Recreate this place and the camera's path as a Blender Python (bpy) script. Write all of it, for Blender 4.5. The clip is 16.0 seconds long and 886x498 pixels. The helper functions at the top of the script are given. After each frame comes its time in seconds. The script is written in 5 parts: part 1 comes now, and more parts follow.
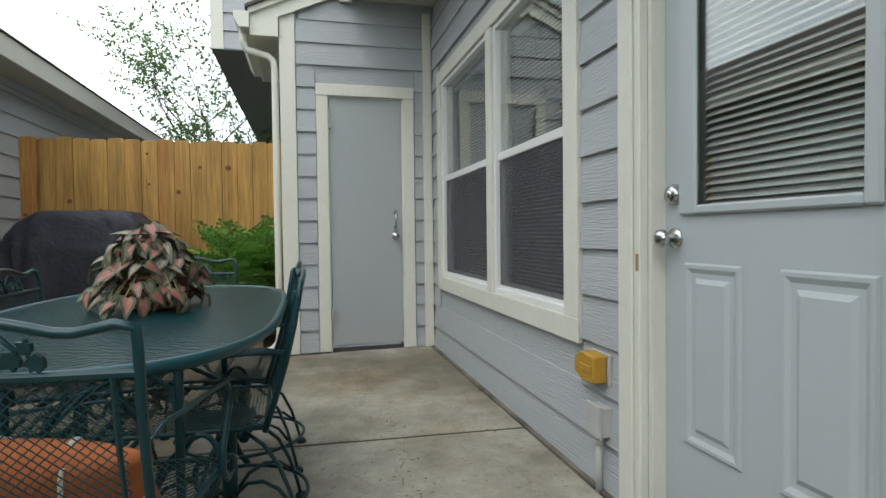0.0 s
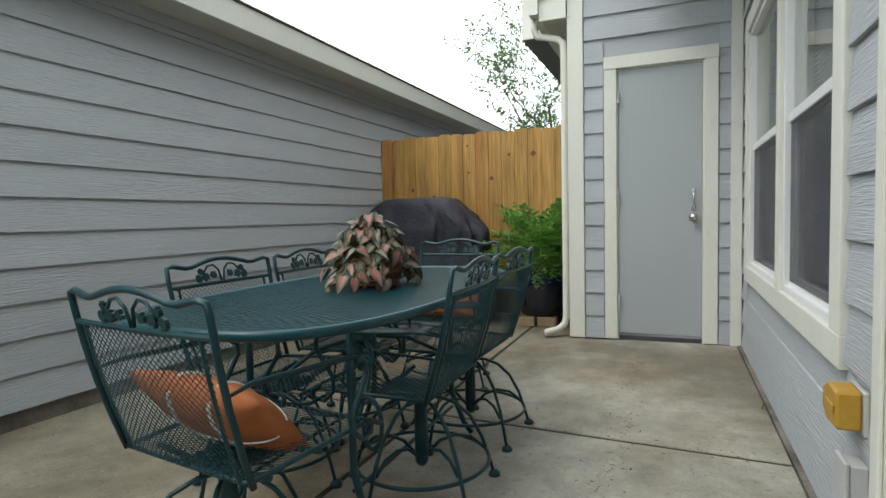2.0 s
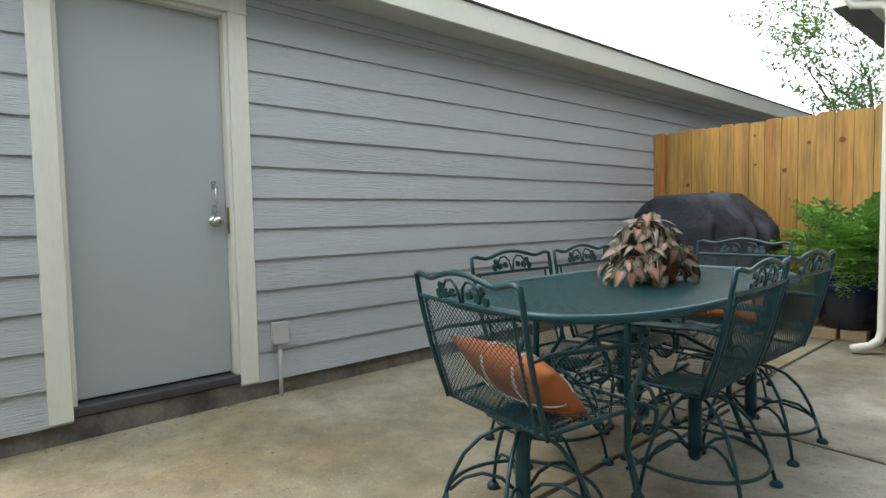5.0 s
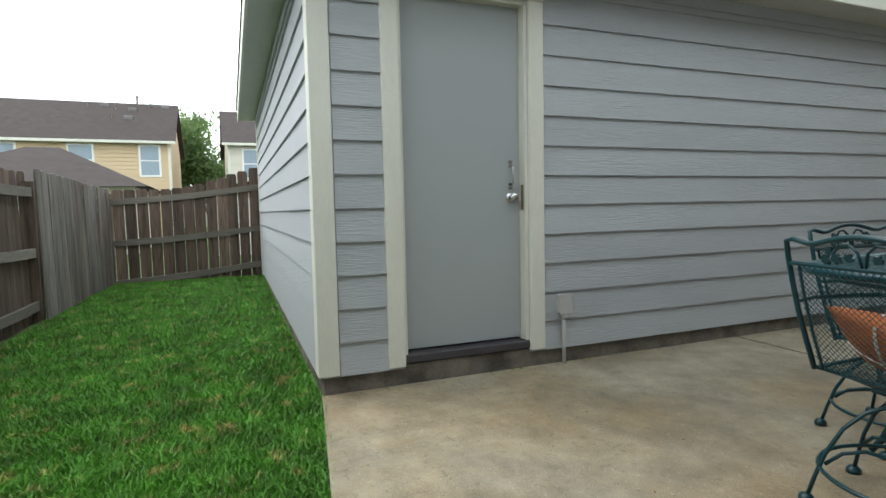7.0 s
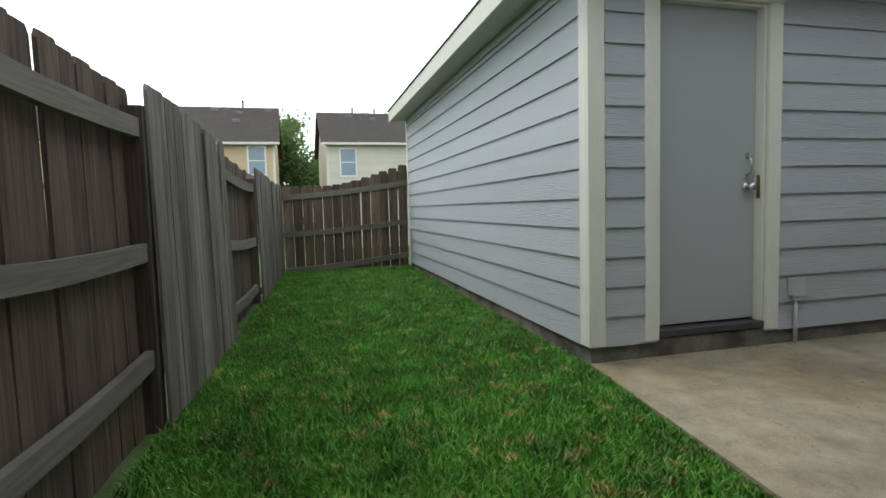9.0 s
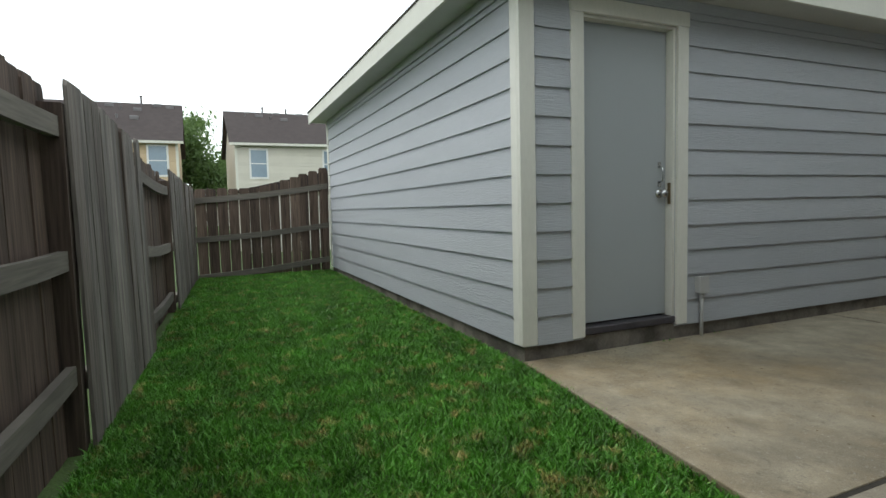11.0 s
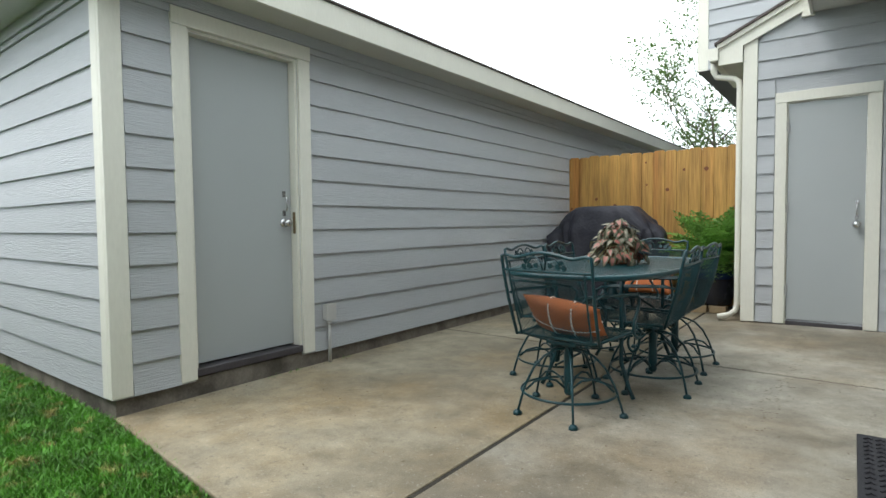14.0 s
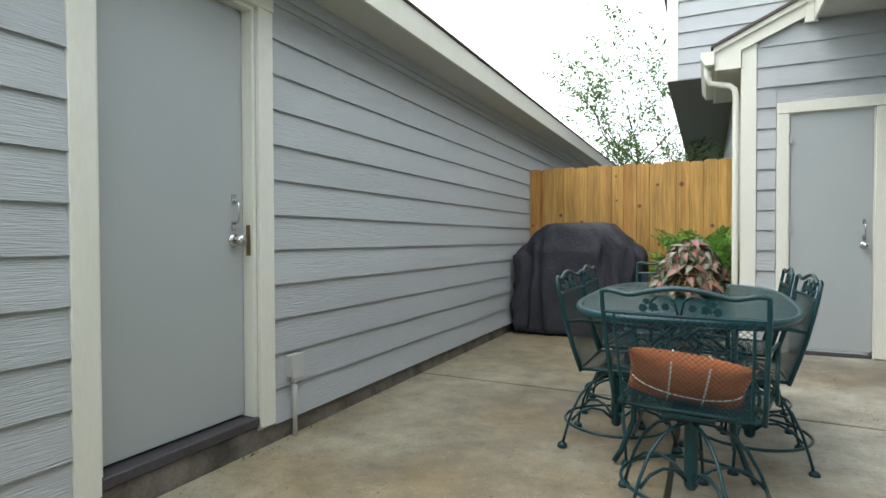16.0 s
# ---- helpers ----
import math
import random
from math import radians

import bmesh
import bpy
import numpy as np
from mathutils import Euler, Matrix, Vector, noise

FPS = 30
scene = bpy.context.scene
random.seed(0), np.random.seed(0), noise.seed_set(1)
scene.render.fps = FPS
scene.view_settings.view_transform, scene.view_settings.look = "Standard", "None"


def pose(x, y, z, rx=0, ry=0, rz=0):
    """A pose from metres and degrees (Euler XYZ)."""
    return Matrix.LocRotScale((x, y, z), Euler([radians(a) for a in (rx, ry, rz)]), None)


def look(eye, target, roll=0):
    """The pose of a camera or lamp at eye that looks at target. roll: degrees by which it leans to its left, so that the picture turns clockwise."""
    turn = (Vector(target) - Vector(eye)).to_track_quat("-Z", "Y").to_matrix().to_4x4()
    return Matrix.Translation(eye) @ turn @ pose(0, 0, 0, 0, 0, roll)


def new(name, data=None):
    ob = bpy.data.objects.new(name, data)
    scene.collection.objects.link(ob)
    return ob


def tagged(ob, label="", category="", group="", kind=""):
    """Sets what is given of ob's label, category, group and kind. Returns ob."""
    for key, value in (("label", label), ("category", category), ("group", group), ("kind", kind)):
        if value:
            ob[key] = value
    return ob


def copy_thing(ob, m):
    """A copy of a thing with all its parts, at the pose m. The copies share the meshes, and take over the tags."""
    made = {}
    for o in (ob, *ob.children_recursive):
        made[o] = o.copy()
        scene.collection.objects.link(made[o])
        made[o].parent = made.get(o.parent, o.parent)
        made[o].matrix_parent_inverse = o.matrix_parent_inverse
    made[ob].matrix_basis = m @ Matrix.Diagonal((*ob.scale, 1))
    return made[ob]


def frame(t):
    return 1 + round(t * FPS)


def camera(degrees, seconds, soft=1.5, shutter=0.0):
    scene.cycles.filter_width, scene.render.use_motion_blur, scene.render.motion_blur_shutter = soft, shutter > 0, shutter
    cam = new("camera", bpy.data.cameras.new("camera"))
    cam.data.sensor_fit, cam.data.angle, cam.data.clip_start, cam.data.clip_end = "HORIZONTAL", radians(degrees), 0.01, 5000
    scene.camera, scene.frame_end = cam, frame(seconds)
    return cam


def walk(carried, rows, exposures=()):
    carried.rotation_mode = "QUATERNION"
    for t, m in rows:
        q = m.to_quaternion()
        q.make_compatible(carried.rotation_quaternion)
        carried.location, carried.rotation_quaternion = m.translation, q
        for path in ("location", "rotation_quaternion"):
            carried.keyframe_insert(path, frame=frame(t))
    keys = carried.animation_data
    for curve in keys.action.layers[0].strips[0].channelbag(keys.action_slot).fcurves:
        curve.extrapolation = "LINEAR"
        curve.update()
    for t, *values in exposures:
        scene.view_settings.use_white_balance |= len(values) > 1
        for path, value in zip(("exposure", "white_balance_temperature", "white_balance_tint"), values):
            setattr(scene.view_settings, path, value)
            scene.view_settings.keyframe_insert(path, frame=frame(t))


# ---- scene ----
cam = camera(77.0, 16.0)
PATH = [
    (0, (-0.099, 0.076, 0.957), (0.381, 2.017, 0.903), -0.7),
    (0.5, (0.056, 0.134, 0.95), (0.207, 2.127, 0.875), -0.9),
    (1, (0.236, 0.19, 0.93), (0.027, 2.177, 0.853), -1.1),
    (1.5, (0.39, 0.208, 0.958), (-0.178, 2.123, 0.863), -1.4),
    (2, (0.507, 0.186, 0.98), (-0.261, 2.03, 0.869), -1.3),
    (2.5, (0.545, 0.136, 0.987), (-0.308, 1.942, 0.879), -1.3),
    (3, (0.552, 0.08, 0.99), (-0.365, 1.854, 0.881), -1.3),
    (5.5, (0.584, -0.082, 1.005), (-1.061, 1.05, 0.888), -1.0),
    (6, (0.513, -0.173, 0.987), (-1.229, 0.803, 0.867), -1.0),
    (6.5, (0.455, -0.421, 0.96), (-1.333, 0.468, 0.837), -1.1),
    (7, (0.382, -0.62, 0.942), (-1.467, 0.129, 0.8), -1.2),
    (7.5, (0.304, -1.026, 0.942), (-1.594, -0.411, 0.797), -1.3),
    (8, (0.357, -1.361, 0.93), (-1.579, -0.88, 0.793), -1.5),
    (8.5, (0.395, -1.68, 0.924), (-1.536, -1.18, 0.781), -1.5),
    (11, (0.389, -1.972, 0.94), (-1.434, -1.162, 0.794), -1.4),
    (11.5, (0.384, -1.894, 0.933), (-1.338, -0.888, 0.79), -1.0),
    (12, (0.411, -1.826, 0.925), (-1.205, -0.656, 0.79), -0.7),
    (12.5, (0.474, -1.728, 0.939), (-1.015, -0.399, 0.8), -0.6),
    (13, (0.509, -1.645, 0.942), (-0.833, -0.167, 0.813), -0.7),
    (13.5, (0.565, -1.557, 0.973), (-0.689, -0.003, 0.862), -0.6),
    (14, (0.618, -1.45, 0.989), (-0.568, 0.157, 0.898), -0.6),
    (14.5, (0.503, -1.286, 0.983), (-0.612, 0.373, 0.908), -0.7),
    (15, (0.203, -1.103, 0.981), (-0.858, 0.591, 0.932), -0.7),
    (15.5, (-0.192, -1.008, 0.992), (-1.205, 0.716, 0.955), -0.2),
    (16, (-0.531, -0.959, 1.007), (-1.39, 0.846, 0.972), -0.2),
]
EXPOSURES = [(0.0, -0.06), (1.0, -0.23), (2.0, 0.17), (2.5, 0.47), (3.0, 0.68), (5.5, 0.46), (6.5, 0.36), (7.5, 0.03), (8.5, -0.26), (11.0, -0.33), (11.5, -0.44), (12.0, -0.42), (12.5, -0.27), (13.5, 0.18), (14.5, 0.46), (16.0, 0.52)]
walk(cam, [(t, look(eye, target, roll)) for t, eye, target, roll in PATH], EXPOSURES)

# ---- light ----
world = bpy.data.worlds.new("overcast_sky")
scene.world = world
world.use_nodes = True
wn, wl = world.node_tree.nodes, world.node_tree.links
wn.clear()
w_out = wn.new("ShaderNodeOutputWorld")
w_bg = wn.new("ShaderNodeBackground")
w_sky = wn.new("ShaderNodeTexSky")
w_sky.sky_type = "NISHITA"
w_sky.sun_disc = False
w_sky.sun_elevation, w_sky.sun_rotation = radians(54), radians(219)
w_tc = wn.new("ShaderNodeTexCoord")
w_noise = wn.new("ShaderNodeTexNoise")
w_noise.inputs["Scale"].default_value, w_noise.inputs["Detail"].default_value = 2.6, 5
w_ramp = wn.new("ShaderNodeValToRGB")
w_ramp.color_ramp.elements[0].position, w_ramp.color_ramp.elements[1].position = 0.30, 0.62
w_ramp.color_ramp.elements[0].color = (16.6, 18.5, 19.8, 1)
w_ramp.color_ramp.elements[1].color = (23.0, 24.6, 25.0, 1)
w_mix = wn.new("ShaderNodeMix")
w_mix.data_type = "RGBA"
w_mix.inputs["Factor"].default_value = 0.9
wl.new(w_tc.outputs["Generated"], w_noise.inputs["Vector"])
wl.new(w_noise.outputs["Fac"], w_ramp.inputs["Fac"])
wl.new(w_sky.outputs["Color"], w_mix.inputs["A"])
wl.new(w_ramp.outputs["Color"], w_mix.inputs["B"])
wl.new(w_mix.outputs["Result"], w_bg.inputs["Color"])
wl.new(w_bg.outputs["Background"], w_out.inputs["Surface"])
w_bg.inputs["Strength"].default_value = 0.1

sun = new("sun", bpy.data.lights.new("sun", "SUN"))
sun.data.energy, sun.data.angle, sun.data.color = 1.2, radians(25), (1.0, 0.97, 0.93)
sun.matrix_world = look((0, 0, 20), (9, 11, 0))

# ---- materials ----


def mat(name, base, rough=0.6, metal=0.0, vary=0.08, scale=6.0, fine=60.0, bump=0.15, dist=0.002, stretch=(1, 1, 1), per_piece=0.0, second=None, second_at=(0.5, 0.7), spec=0.4, second_scale=2.0):
    """A painted or natural surface: broad and fine variation of colour, fine relief, optional second colour in patches."""
    m = bpy.data.materials.new(name)
    m.use_nodes = True
    n, l = m.node_tree.nodes, m.node_tree.links
    b = n["Principled BSDF"]
    b.inputs["Roughness"].default_value, b.inputs["Metallic"].default_value = rough, metal
    b.inputs["Specular IOR Level"].default_value = spec
    geo = n.new("ShaderNodeNewGeometry")
    mp = n.new("ShaderNodeMapping")
    mp.inputs["Scale"].default_value = stretch
    l.new(geo.outputs["Position"], mp.inputs["Vector"])
    broad, grain = n.new("ShaderNodeTexNoise"), n.new("ShaderNodeTexNoise")
    broad.inputs["Scale"].default_value, broad.inputs["Detail"].default_value = scale, 4
    grain.inputs["Scale"].default_value, grain.inputs["Detail"].default_value = fine, 3
    for t in (broad, grain):
        l.new(mp.outputs["Vector"], t.inputs["Vector"])
    add = n.new("ShaderNodeMath")
    add.operation = "ADD"
    l.new(broad.outputs["Fac"], add.inputs[0])
    l.new(grain.outputs["Fac"], add.inputs[1])
    rng = n.new("ShaderNodeMapRange")
    rng.inputs["From Min"].default_value, rng.inputs["From Max"].default_value = 0.6, 1.4
    rng.inputs["To Min"].default_value, rng.inputs["To Max"].default_value = 1 - vary, 1 + vary
    l.new(add.outputs[0], rng.inputs["Value"])
    value = rng.outputs["Result"]
    if per_piece:
        info = n.new("ShaderNodeObjectInfo")
        pr = n.new("ShaderNodeMapRange")
        pr.inputs["To Min"].default_value, pr.inputs["To Max"].default_value = 1 - per_piece, 1 + per_piece
        l.new(info.outputs["Random"], pr.inputs["Value"])
        mul = n.new("ShaderNodeMath")
        mul.operation = "MULTIPLY"
        l.new(value, mul.inputs[0])
        l.new(pr.outputs["Result"], mul.inputs[1])
        value = mul.outputs[0]
    colour = n.new("ShaderNodeMix")
    colour.data_type, colour.blend_type = "RGBA", "MULTIPLY"
    colour.inputs["Factor"].default_value = 1
    colour.inputs["A"].default_value = (*base, 1)
    if second:
        patch = n.new("ShaderNodeTexNoise")
        patch.inputs["Scale"].default_value, patch.inputs["Detail"].default_value = second_scale, 5
        l.new(mp.outputs["Vector"], patch.inputs["Vector"])
        pr2 = n.new("ShaderNodeMapRange")
        pr2.inputs["From Min"].default_value, pr2.inputs["From Max"].default_value = second_at
        l.new(patch.outputs["Fac"], pr2.inputs["Value"])
        mx = n.new("ShaderNodeMix")
        mx.data_type = "RGBA"
        mx.inputs["A"].default_value, mx.inputs["B"].default_value = (*base, 1), (*second, 1)
        l.new(pr2.outputs["Result"], mx.inputs["Factor"])
        l.new(mx.outputs["Result"], colour.inputs["A"])
    l.new(value, colour.inputs["B"])
    l.new(colour.outputs["Result"], b.inputs["Base Color"])
    if bump:
        bp = n.new("ShaderNodeBump")
        bp.inputs["Strength"].default_value, bp.inputs["Distance"].default_value = bump, dist
        l.new(grain.outputs["Fac"], bp.inputs["Height"])
        l.new(bp.outputs["Normal"], b.inputs["Normal"])
    return m


SIDING_BASE = (0.402, 0.421, 0.436)
siding_x = mat("siding_paint_along_x", SIDING_BASE, 0.6, vary=0.075, scale=4, fine=190, bump=1.0, dist=0.006, stretch=(0.05, 1, 1.0), per_piece=0.04)
siding_y = mat("siding_paint_along_y", SIDING_BASE, 0.6, vary=0.075, scale=4, fine=190, bump=1.0, dist=0.006, stretch=(1, 0.05, 1.0), per_piece=0.04)
trim_paint = mat("cream_trim_paint", (0.65, 0.642, 0.565), 0.55, vary=0.05, fine=70, bump=0.35, dist=0.003, stretch=(1, 1, 0.25))
door_paint = mat("grey_door_paint", (0.35, 0.375, 0.375), 0.42, vary=0.035, scale=2, fine=160, bump=0.06)
patio_door_paint = mat("pale_grey_door_paint", (0.415, 0.45, 0.465), 0.4, vary=0.03, scale=2, fine=160, bump=0.05)


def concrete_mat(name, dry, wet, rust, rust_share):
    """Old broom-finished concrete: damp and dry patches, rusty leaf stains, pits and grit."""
    m = bpy.data.materials.new(name)
    m.use_nodes = True
    n, l = m.node_tree.nodes, m.node_tree.links
    b = n["Principled BSDF"]
    geo = n.new("ShaderNodeNewGeometry")

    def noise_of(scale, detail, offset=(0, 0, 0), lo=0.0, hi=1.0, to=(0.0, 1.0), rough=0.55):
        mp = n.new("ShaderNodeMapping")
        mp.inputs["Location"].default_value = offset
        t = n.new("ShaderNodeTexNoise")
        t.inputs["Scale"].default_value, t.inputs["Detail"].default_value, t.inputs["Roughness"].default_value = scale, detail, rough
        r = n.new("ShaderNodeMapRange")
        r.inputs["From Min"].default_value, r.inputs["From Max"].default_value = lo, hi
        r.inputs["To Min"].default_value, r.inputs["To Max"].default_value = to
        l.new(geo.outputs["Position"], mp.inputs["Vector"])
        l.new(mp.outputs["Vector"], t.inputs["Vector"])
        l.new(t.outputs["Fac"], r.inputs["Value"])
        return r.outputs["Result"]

    def mixed(fac, a, c, mode="MIX"):
        x = n.new("ShaderNodeMix")
        x.data_type, x.blend_type = "RGBA", mode
        if isinstance(fac, float):
            x.inputs["Factor"].default_value = fac
        else:
            l.new(fac, x.inputs["Factor"])
        for key, v in (("A", a), ("B", c)):
            if isinstance(v, tuple):
                x.inputs[key].default_value = (*v, 1)
            else:
                l.new(v, x.inputs[key])
        return x.outputs["Result"]

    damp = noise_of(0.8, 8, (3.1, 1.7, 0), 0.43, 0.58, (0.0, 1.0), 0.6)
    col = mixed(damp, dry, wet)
    stain = noise_of(0.75, 8, (9.4, 2.2, 0), 0.44, 0.66, (0.0, rust_share), 0.65)
    col = mixed(stain, col, rust)
    spots = noise_of(34, 4, (0, 0, 0), 0.60, 0.70, (0.0, 0.5))
    col = mixed(spots, col, (0.12, 0.105, 0.08))
    pale = noise_of(60, 3, (5, 5, 0), 0.62, 0.72, (0.0, 0.35))
    col = mixed(pale, col, (0.45, 0.43, 0.38))
    grit = noise_of(220, 3, (0, 0, 0), 0.3, 0.7, (0.80, 1.20))
    mottle = noise_of(4.5, 9, (2, 7, 0), 0.3, 0.7, (0.70, 1.30), 0.7)
    col = mixed(1.0, col, mottle, "MULTIPLY")
    col = mixed(1.0, col, grit, "MULTIPLY")
    l.new(col, b.inputs["Base Color"])
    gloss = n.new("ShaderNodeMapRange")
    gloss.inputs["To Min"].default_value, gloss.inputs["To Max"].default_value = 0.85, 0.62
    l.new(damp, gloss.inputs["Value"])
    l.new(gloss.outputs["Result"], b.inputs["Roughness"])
    b.inputs["Specular IOR Level"].default_value = 0.35
    bp = n.new("ShaderNodeBump")
    bp.inputs["Strength"].default_value, bp.inputs["Distance"].default_value = 0.5, 0.003
    l.new(grit, bp.inputs["Height"])
    l.new(bp.outputs["Normal"], b.inputs["Normal"])
    return m


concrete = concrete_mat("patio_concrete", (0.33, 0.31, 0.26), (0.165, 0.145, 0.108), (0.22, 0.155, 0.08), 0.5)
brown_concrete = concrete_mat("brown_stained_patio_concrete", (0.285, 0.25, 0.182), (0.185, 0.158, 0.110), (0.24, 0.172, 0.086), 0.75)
foundation = mat("dirty_foundation_concrete", (0.17, 0.15, 0.125), 0.9, vary=0.3, scale=5, fine=60, bump=0.6, dist=0.006, second=(0.07, 0.062, 0.05), second_at=(0.45, 0.65), second_scale=4)
dark_gap = mat("dark_soil", (0.05, 0.042, 0.032), 0.95, vary=0.3, scale=20, fine=120, bump=0.6)
joint_soil = mat("joint_dirt", (0.030, 0.026, 0.019), 0.95, vary=0.4, scale=15, fine=120, bump=0.6)
soffit_paint = mat("soffit_paint", (0.52, 0.515, 0.47), 0.65, vary=0.05, bump=0.1)
# darker grey than soffit_paint, for the underside of the upper storey
dark_soffit = mat("dark_grey_soffit", (0.17, 0.17, 0.18), 0.7, vary=0.06, bump=0.1)
shingle = mat("asphalt_shingle", (0.075, 0.062, 0.056), 0.9, vary=0.35, scale=9, fine=140, bump=0.6, dist=0.006)
cedar = mat("new_cedar", (0.41, 0.228, 0.058), 0.6, vary=0.5, scale=9, fine=45, bump=0.25, stretch=(1.3, 1.3, 0.07), per_piece=0.13, second=(0.33, 0.145, 0.034), second_at=(0.48, 0.66), second_scale=3.5)
knot_wood = mat("cedar_knot", (0.16, 0.055, 0.018), 0.6, vary=0.2)
old_wood = mat("weathered_fence_wood", (0.172, 0.154, 0.135), 0.85, vary=0.75, scale=9, fine=55, bump=0.6, dist=0.004, stretch=(1.4, 1.4, 0.07), per_piece=0.22, second=(0.075, 0.052, 0.038), second_at=(0.5, 0.7), second_scale=2)
old_rail = mat("weathered_rail_wood", (0.15, 0.135, 0.112), 0.85, vary=0.35, scale=5, fine=40, bump=0.6, dist=0.004, stretch=(0.1, 0.1, 1.6), per_piece=0.12)
old_dark = mat("damp_fence_wood", (0.088, 0.061, 0.046), 0.85, vary=0.75, scale=9, fine=55, bump=0.5, dist=0.004, stretch=(1.4, 1.4, 0.07), per_piece=0.25, second=(0.14, 0.10, 0.075), second_at=(0.5, 0.66), second_scale=2)
iron = mat("dark_green_enamel", (0.006, 0.038, 0.046), 0.34, vary=0.25, scale=9, fine=150, bump=0.1, spec=0.38)
table_iron = mat("teal_green_enamel", (0.006, 0.052, 0.064), 0.33, vary=0.2, scale=5, fine=150, bump=0.08, spec=0.4)
soil_lawn = mat("lawn_soil", (0.065, 0.105, 0.030), 0.95, vary=0.4, scale=4, fine=80, bump=0.5, dist=0.01)
chrome = mat("brushed_nickel", (0.55, 0.55, 0.55), 0.22, metal=1.0, vary=0.05, bump=0)
brass = mat("tarnished_brass", (0.22, 0.16, 0.08), 0.4, metal=0.8, vary=0.2, bump=0.1)
box_grey = mat("grey_box_paint", (0.42, 0.42, 0.40), 0.5, vary=0.06, bump=0.1)
ochre = mat("ochre_plastic", (0.42, 0.235, 0.03), 0.45, vary=0.12, scale=20, bump=0.1)
vinyl = mat("white_vinyl", (0.72, 0.72, 0.70), 0.35, vary=0.03, bump=0)
# indoor shade put into the colour, not a paint of the rooms
dark_inside = mat("dark_indoor_shade", (0.10, 0.10, 0.10), 0.8, vary=0.05, bump=0)
# dark door sills, and the shade in the storage door's bottom gap
sill_gap_dark = mat("dark_sill_and_gap_shade", (0.055, 0.05, 0.055), 0.5, vary=0.3, bump=0.2)


def glass_mat(name, tint=(0.9, 0.93, 0.92), rough=0.0):
    m = bpy.data.materials.new(name)
    m.use_nodes = True
    n, l = m.node_tree.nodes, m.node_tree.links
    n.remove(n["Principled BSDF"])
    tr, gl, mx, lw = n.new("ShaderNodeBsdfTransparent"), n.new("ShaderNodeBsdfGlossy"), n.new("ShaderNodeMixShader"), n.new("ShaderNodeLayerWeight")
    tr.inputs["Color"].default_value = (*tint, 1)
    gl.inputs["Roughness"].default_value = rough
    lw.inputs["Blend"].default_value = 0.5
    pw = n.new("ShaderNodeMath")
    pw.operation = "POWER"
    pw.inputs[1].default_value = 3.0
    rg = n.new("ShaderNodeMapRange")
    rg.inputs["To Min"].default_value, rg.inputs["To Max"].default_value = 0.15, 0.85
    l.new(lw.outputs["Facing"], pw.inputs[0])
    l.new(pw.outputs[0], rg.inputs["Value"])
    l.new(rg.outputs["Result"], mx.inputs["Fac"])
    l.new(tr.outputs["BSDF"], mx.inputs[1])
    l.new(gl.outputs["BSDF"], mx.inputs[2])
    l.new(mx.outputs["Shader"], n["Material Output"].inputs["Surface"])
    return m


glass = glass_mat("window_glass")

# ---- building helpers ----


def box(bm, x0, x1, y0, y1, z0, z1, bevel=0.0):
    """A box between the given planes, added to bm."""
    v = [bm.verts.new(p) for p in ((x0, y0, z0), (x1, y0, z0), (x1, y1, z0), (x0, y1, z0), (x0, y0, z1), (x1, y0, z1), (x1, y1, z1), (x0, y1, z1))]
    f = [bm.faces.new([v[i] for i in q]) for q in ((3, 2, 1, 0), (4, 5, 6, 7), (0, 1, 5, 4), (1, 2, 6, 5), (2, 3, 7, 6), (3, 0, 4, 7))]
    if bevel:
        bmesh.ops.bevel(bm, geom=list({e for q in f for e in q.edges}), offset=bevel, segments=1, affect="EDGES")
    return bm


def prism(bm, outline, axis, a, b):
    """An outline of (u, w) drawn in the plane across axis, extruded from a to b. x: (y, z); y: (x, z); z: (x, y)."""
    put = {"x": lambda u, w, d: (d, u, w), "y": lambda u, w, d: (u, d, w), "z": lambda u, w, d: (u, w, d)}[axis]
    lo, hi = [bm.verts.new(put(u, w, a)) for u, w in outline], [bm.verts.new(put(u, w, b)) for u, w in outline]
    bm.faces.new(lo[::-1])
    bm.faces.new(hi)
    for i in range(len(lo)):
        j = (i + 1) % len(lo)
        bm.faces.new((lo[i], lo[j], hi[j], hi[i]))
    return bm


def tube(bm, points, radius, sides=8, closed=False, flat=1.0):
    """A round bar along points; radius may be a number or one for each point."""
    pts = [Vector(p) for p in points]
    n = len(pts)
    rings, up = [], None
    for i, p in enumerate(pts):
        a = pts[(i - 1) % n] if closed or i > 0 else p
        c = pts[(i + 1) % n] if closed or i < n - 1 else p
        d = (c - a).normalized()
        if up is None:
            up = d.orthogonal().normalized()
        up = (up - d * up.dot(d)).normalized()
        side = d.cross(up)
        r = radius[i] if isinstance(radius, (list, tuple)) else radius
        rings.append([bm.verts.new(p + r * (math.cos(t) * up + flat * math.sin(t) * side)) for t in [2 * math.pi * k / sides for k in range(sides)]])
    for i in range(n if closed else n - 1):
        r0, r1 = rings[i], rings[(i + 1) % n]
        off = 0
        if closed and i == n - 1:
            off = min(range(sides), key=lambda o: (r0[0].co - r1[o].co).length)
        for k in range(sides):
            bm.faces.new((r0[k], r0[(k + 1) % sides], r1[(k + 1 + off) % sides], r1[(k + off) % sides]))
    if not closed:
        bm.faces.new(rings[0][::-1])
        bm.faces.new(rings[-1])
    return bm


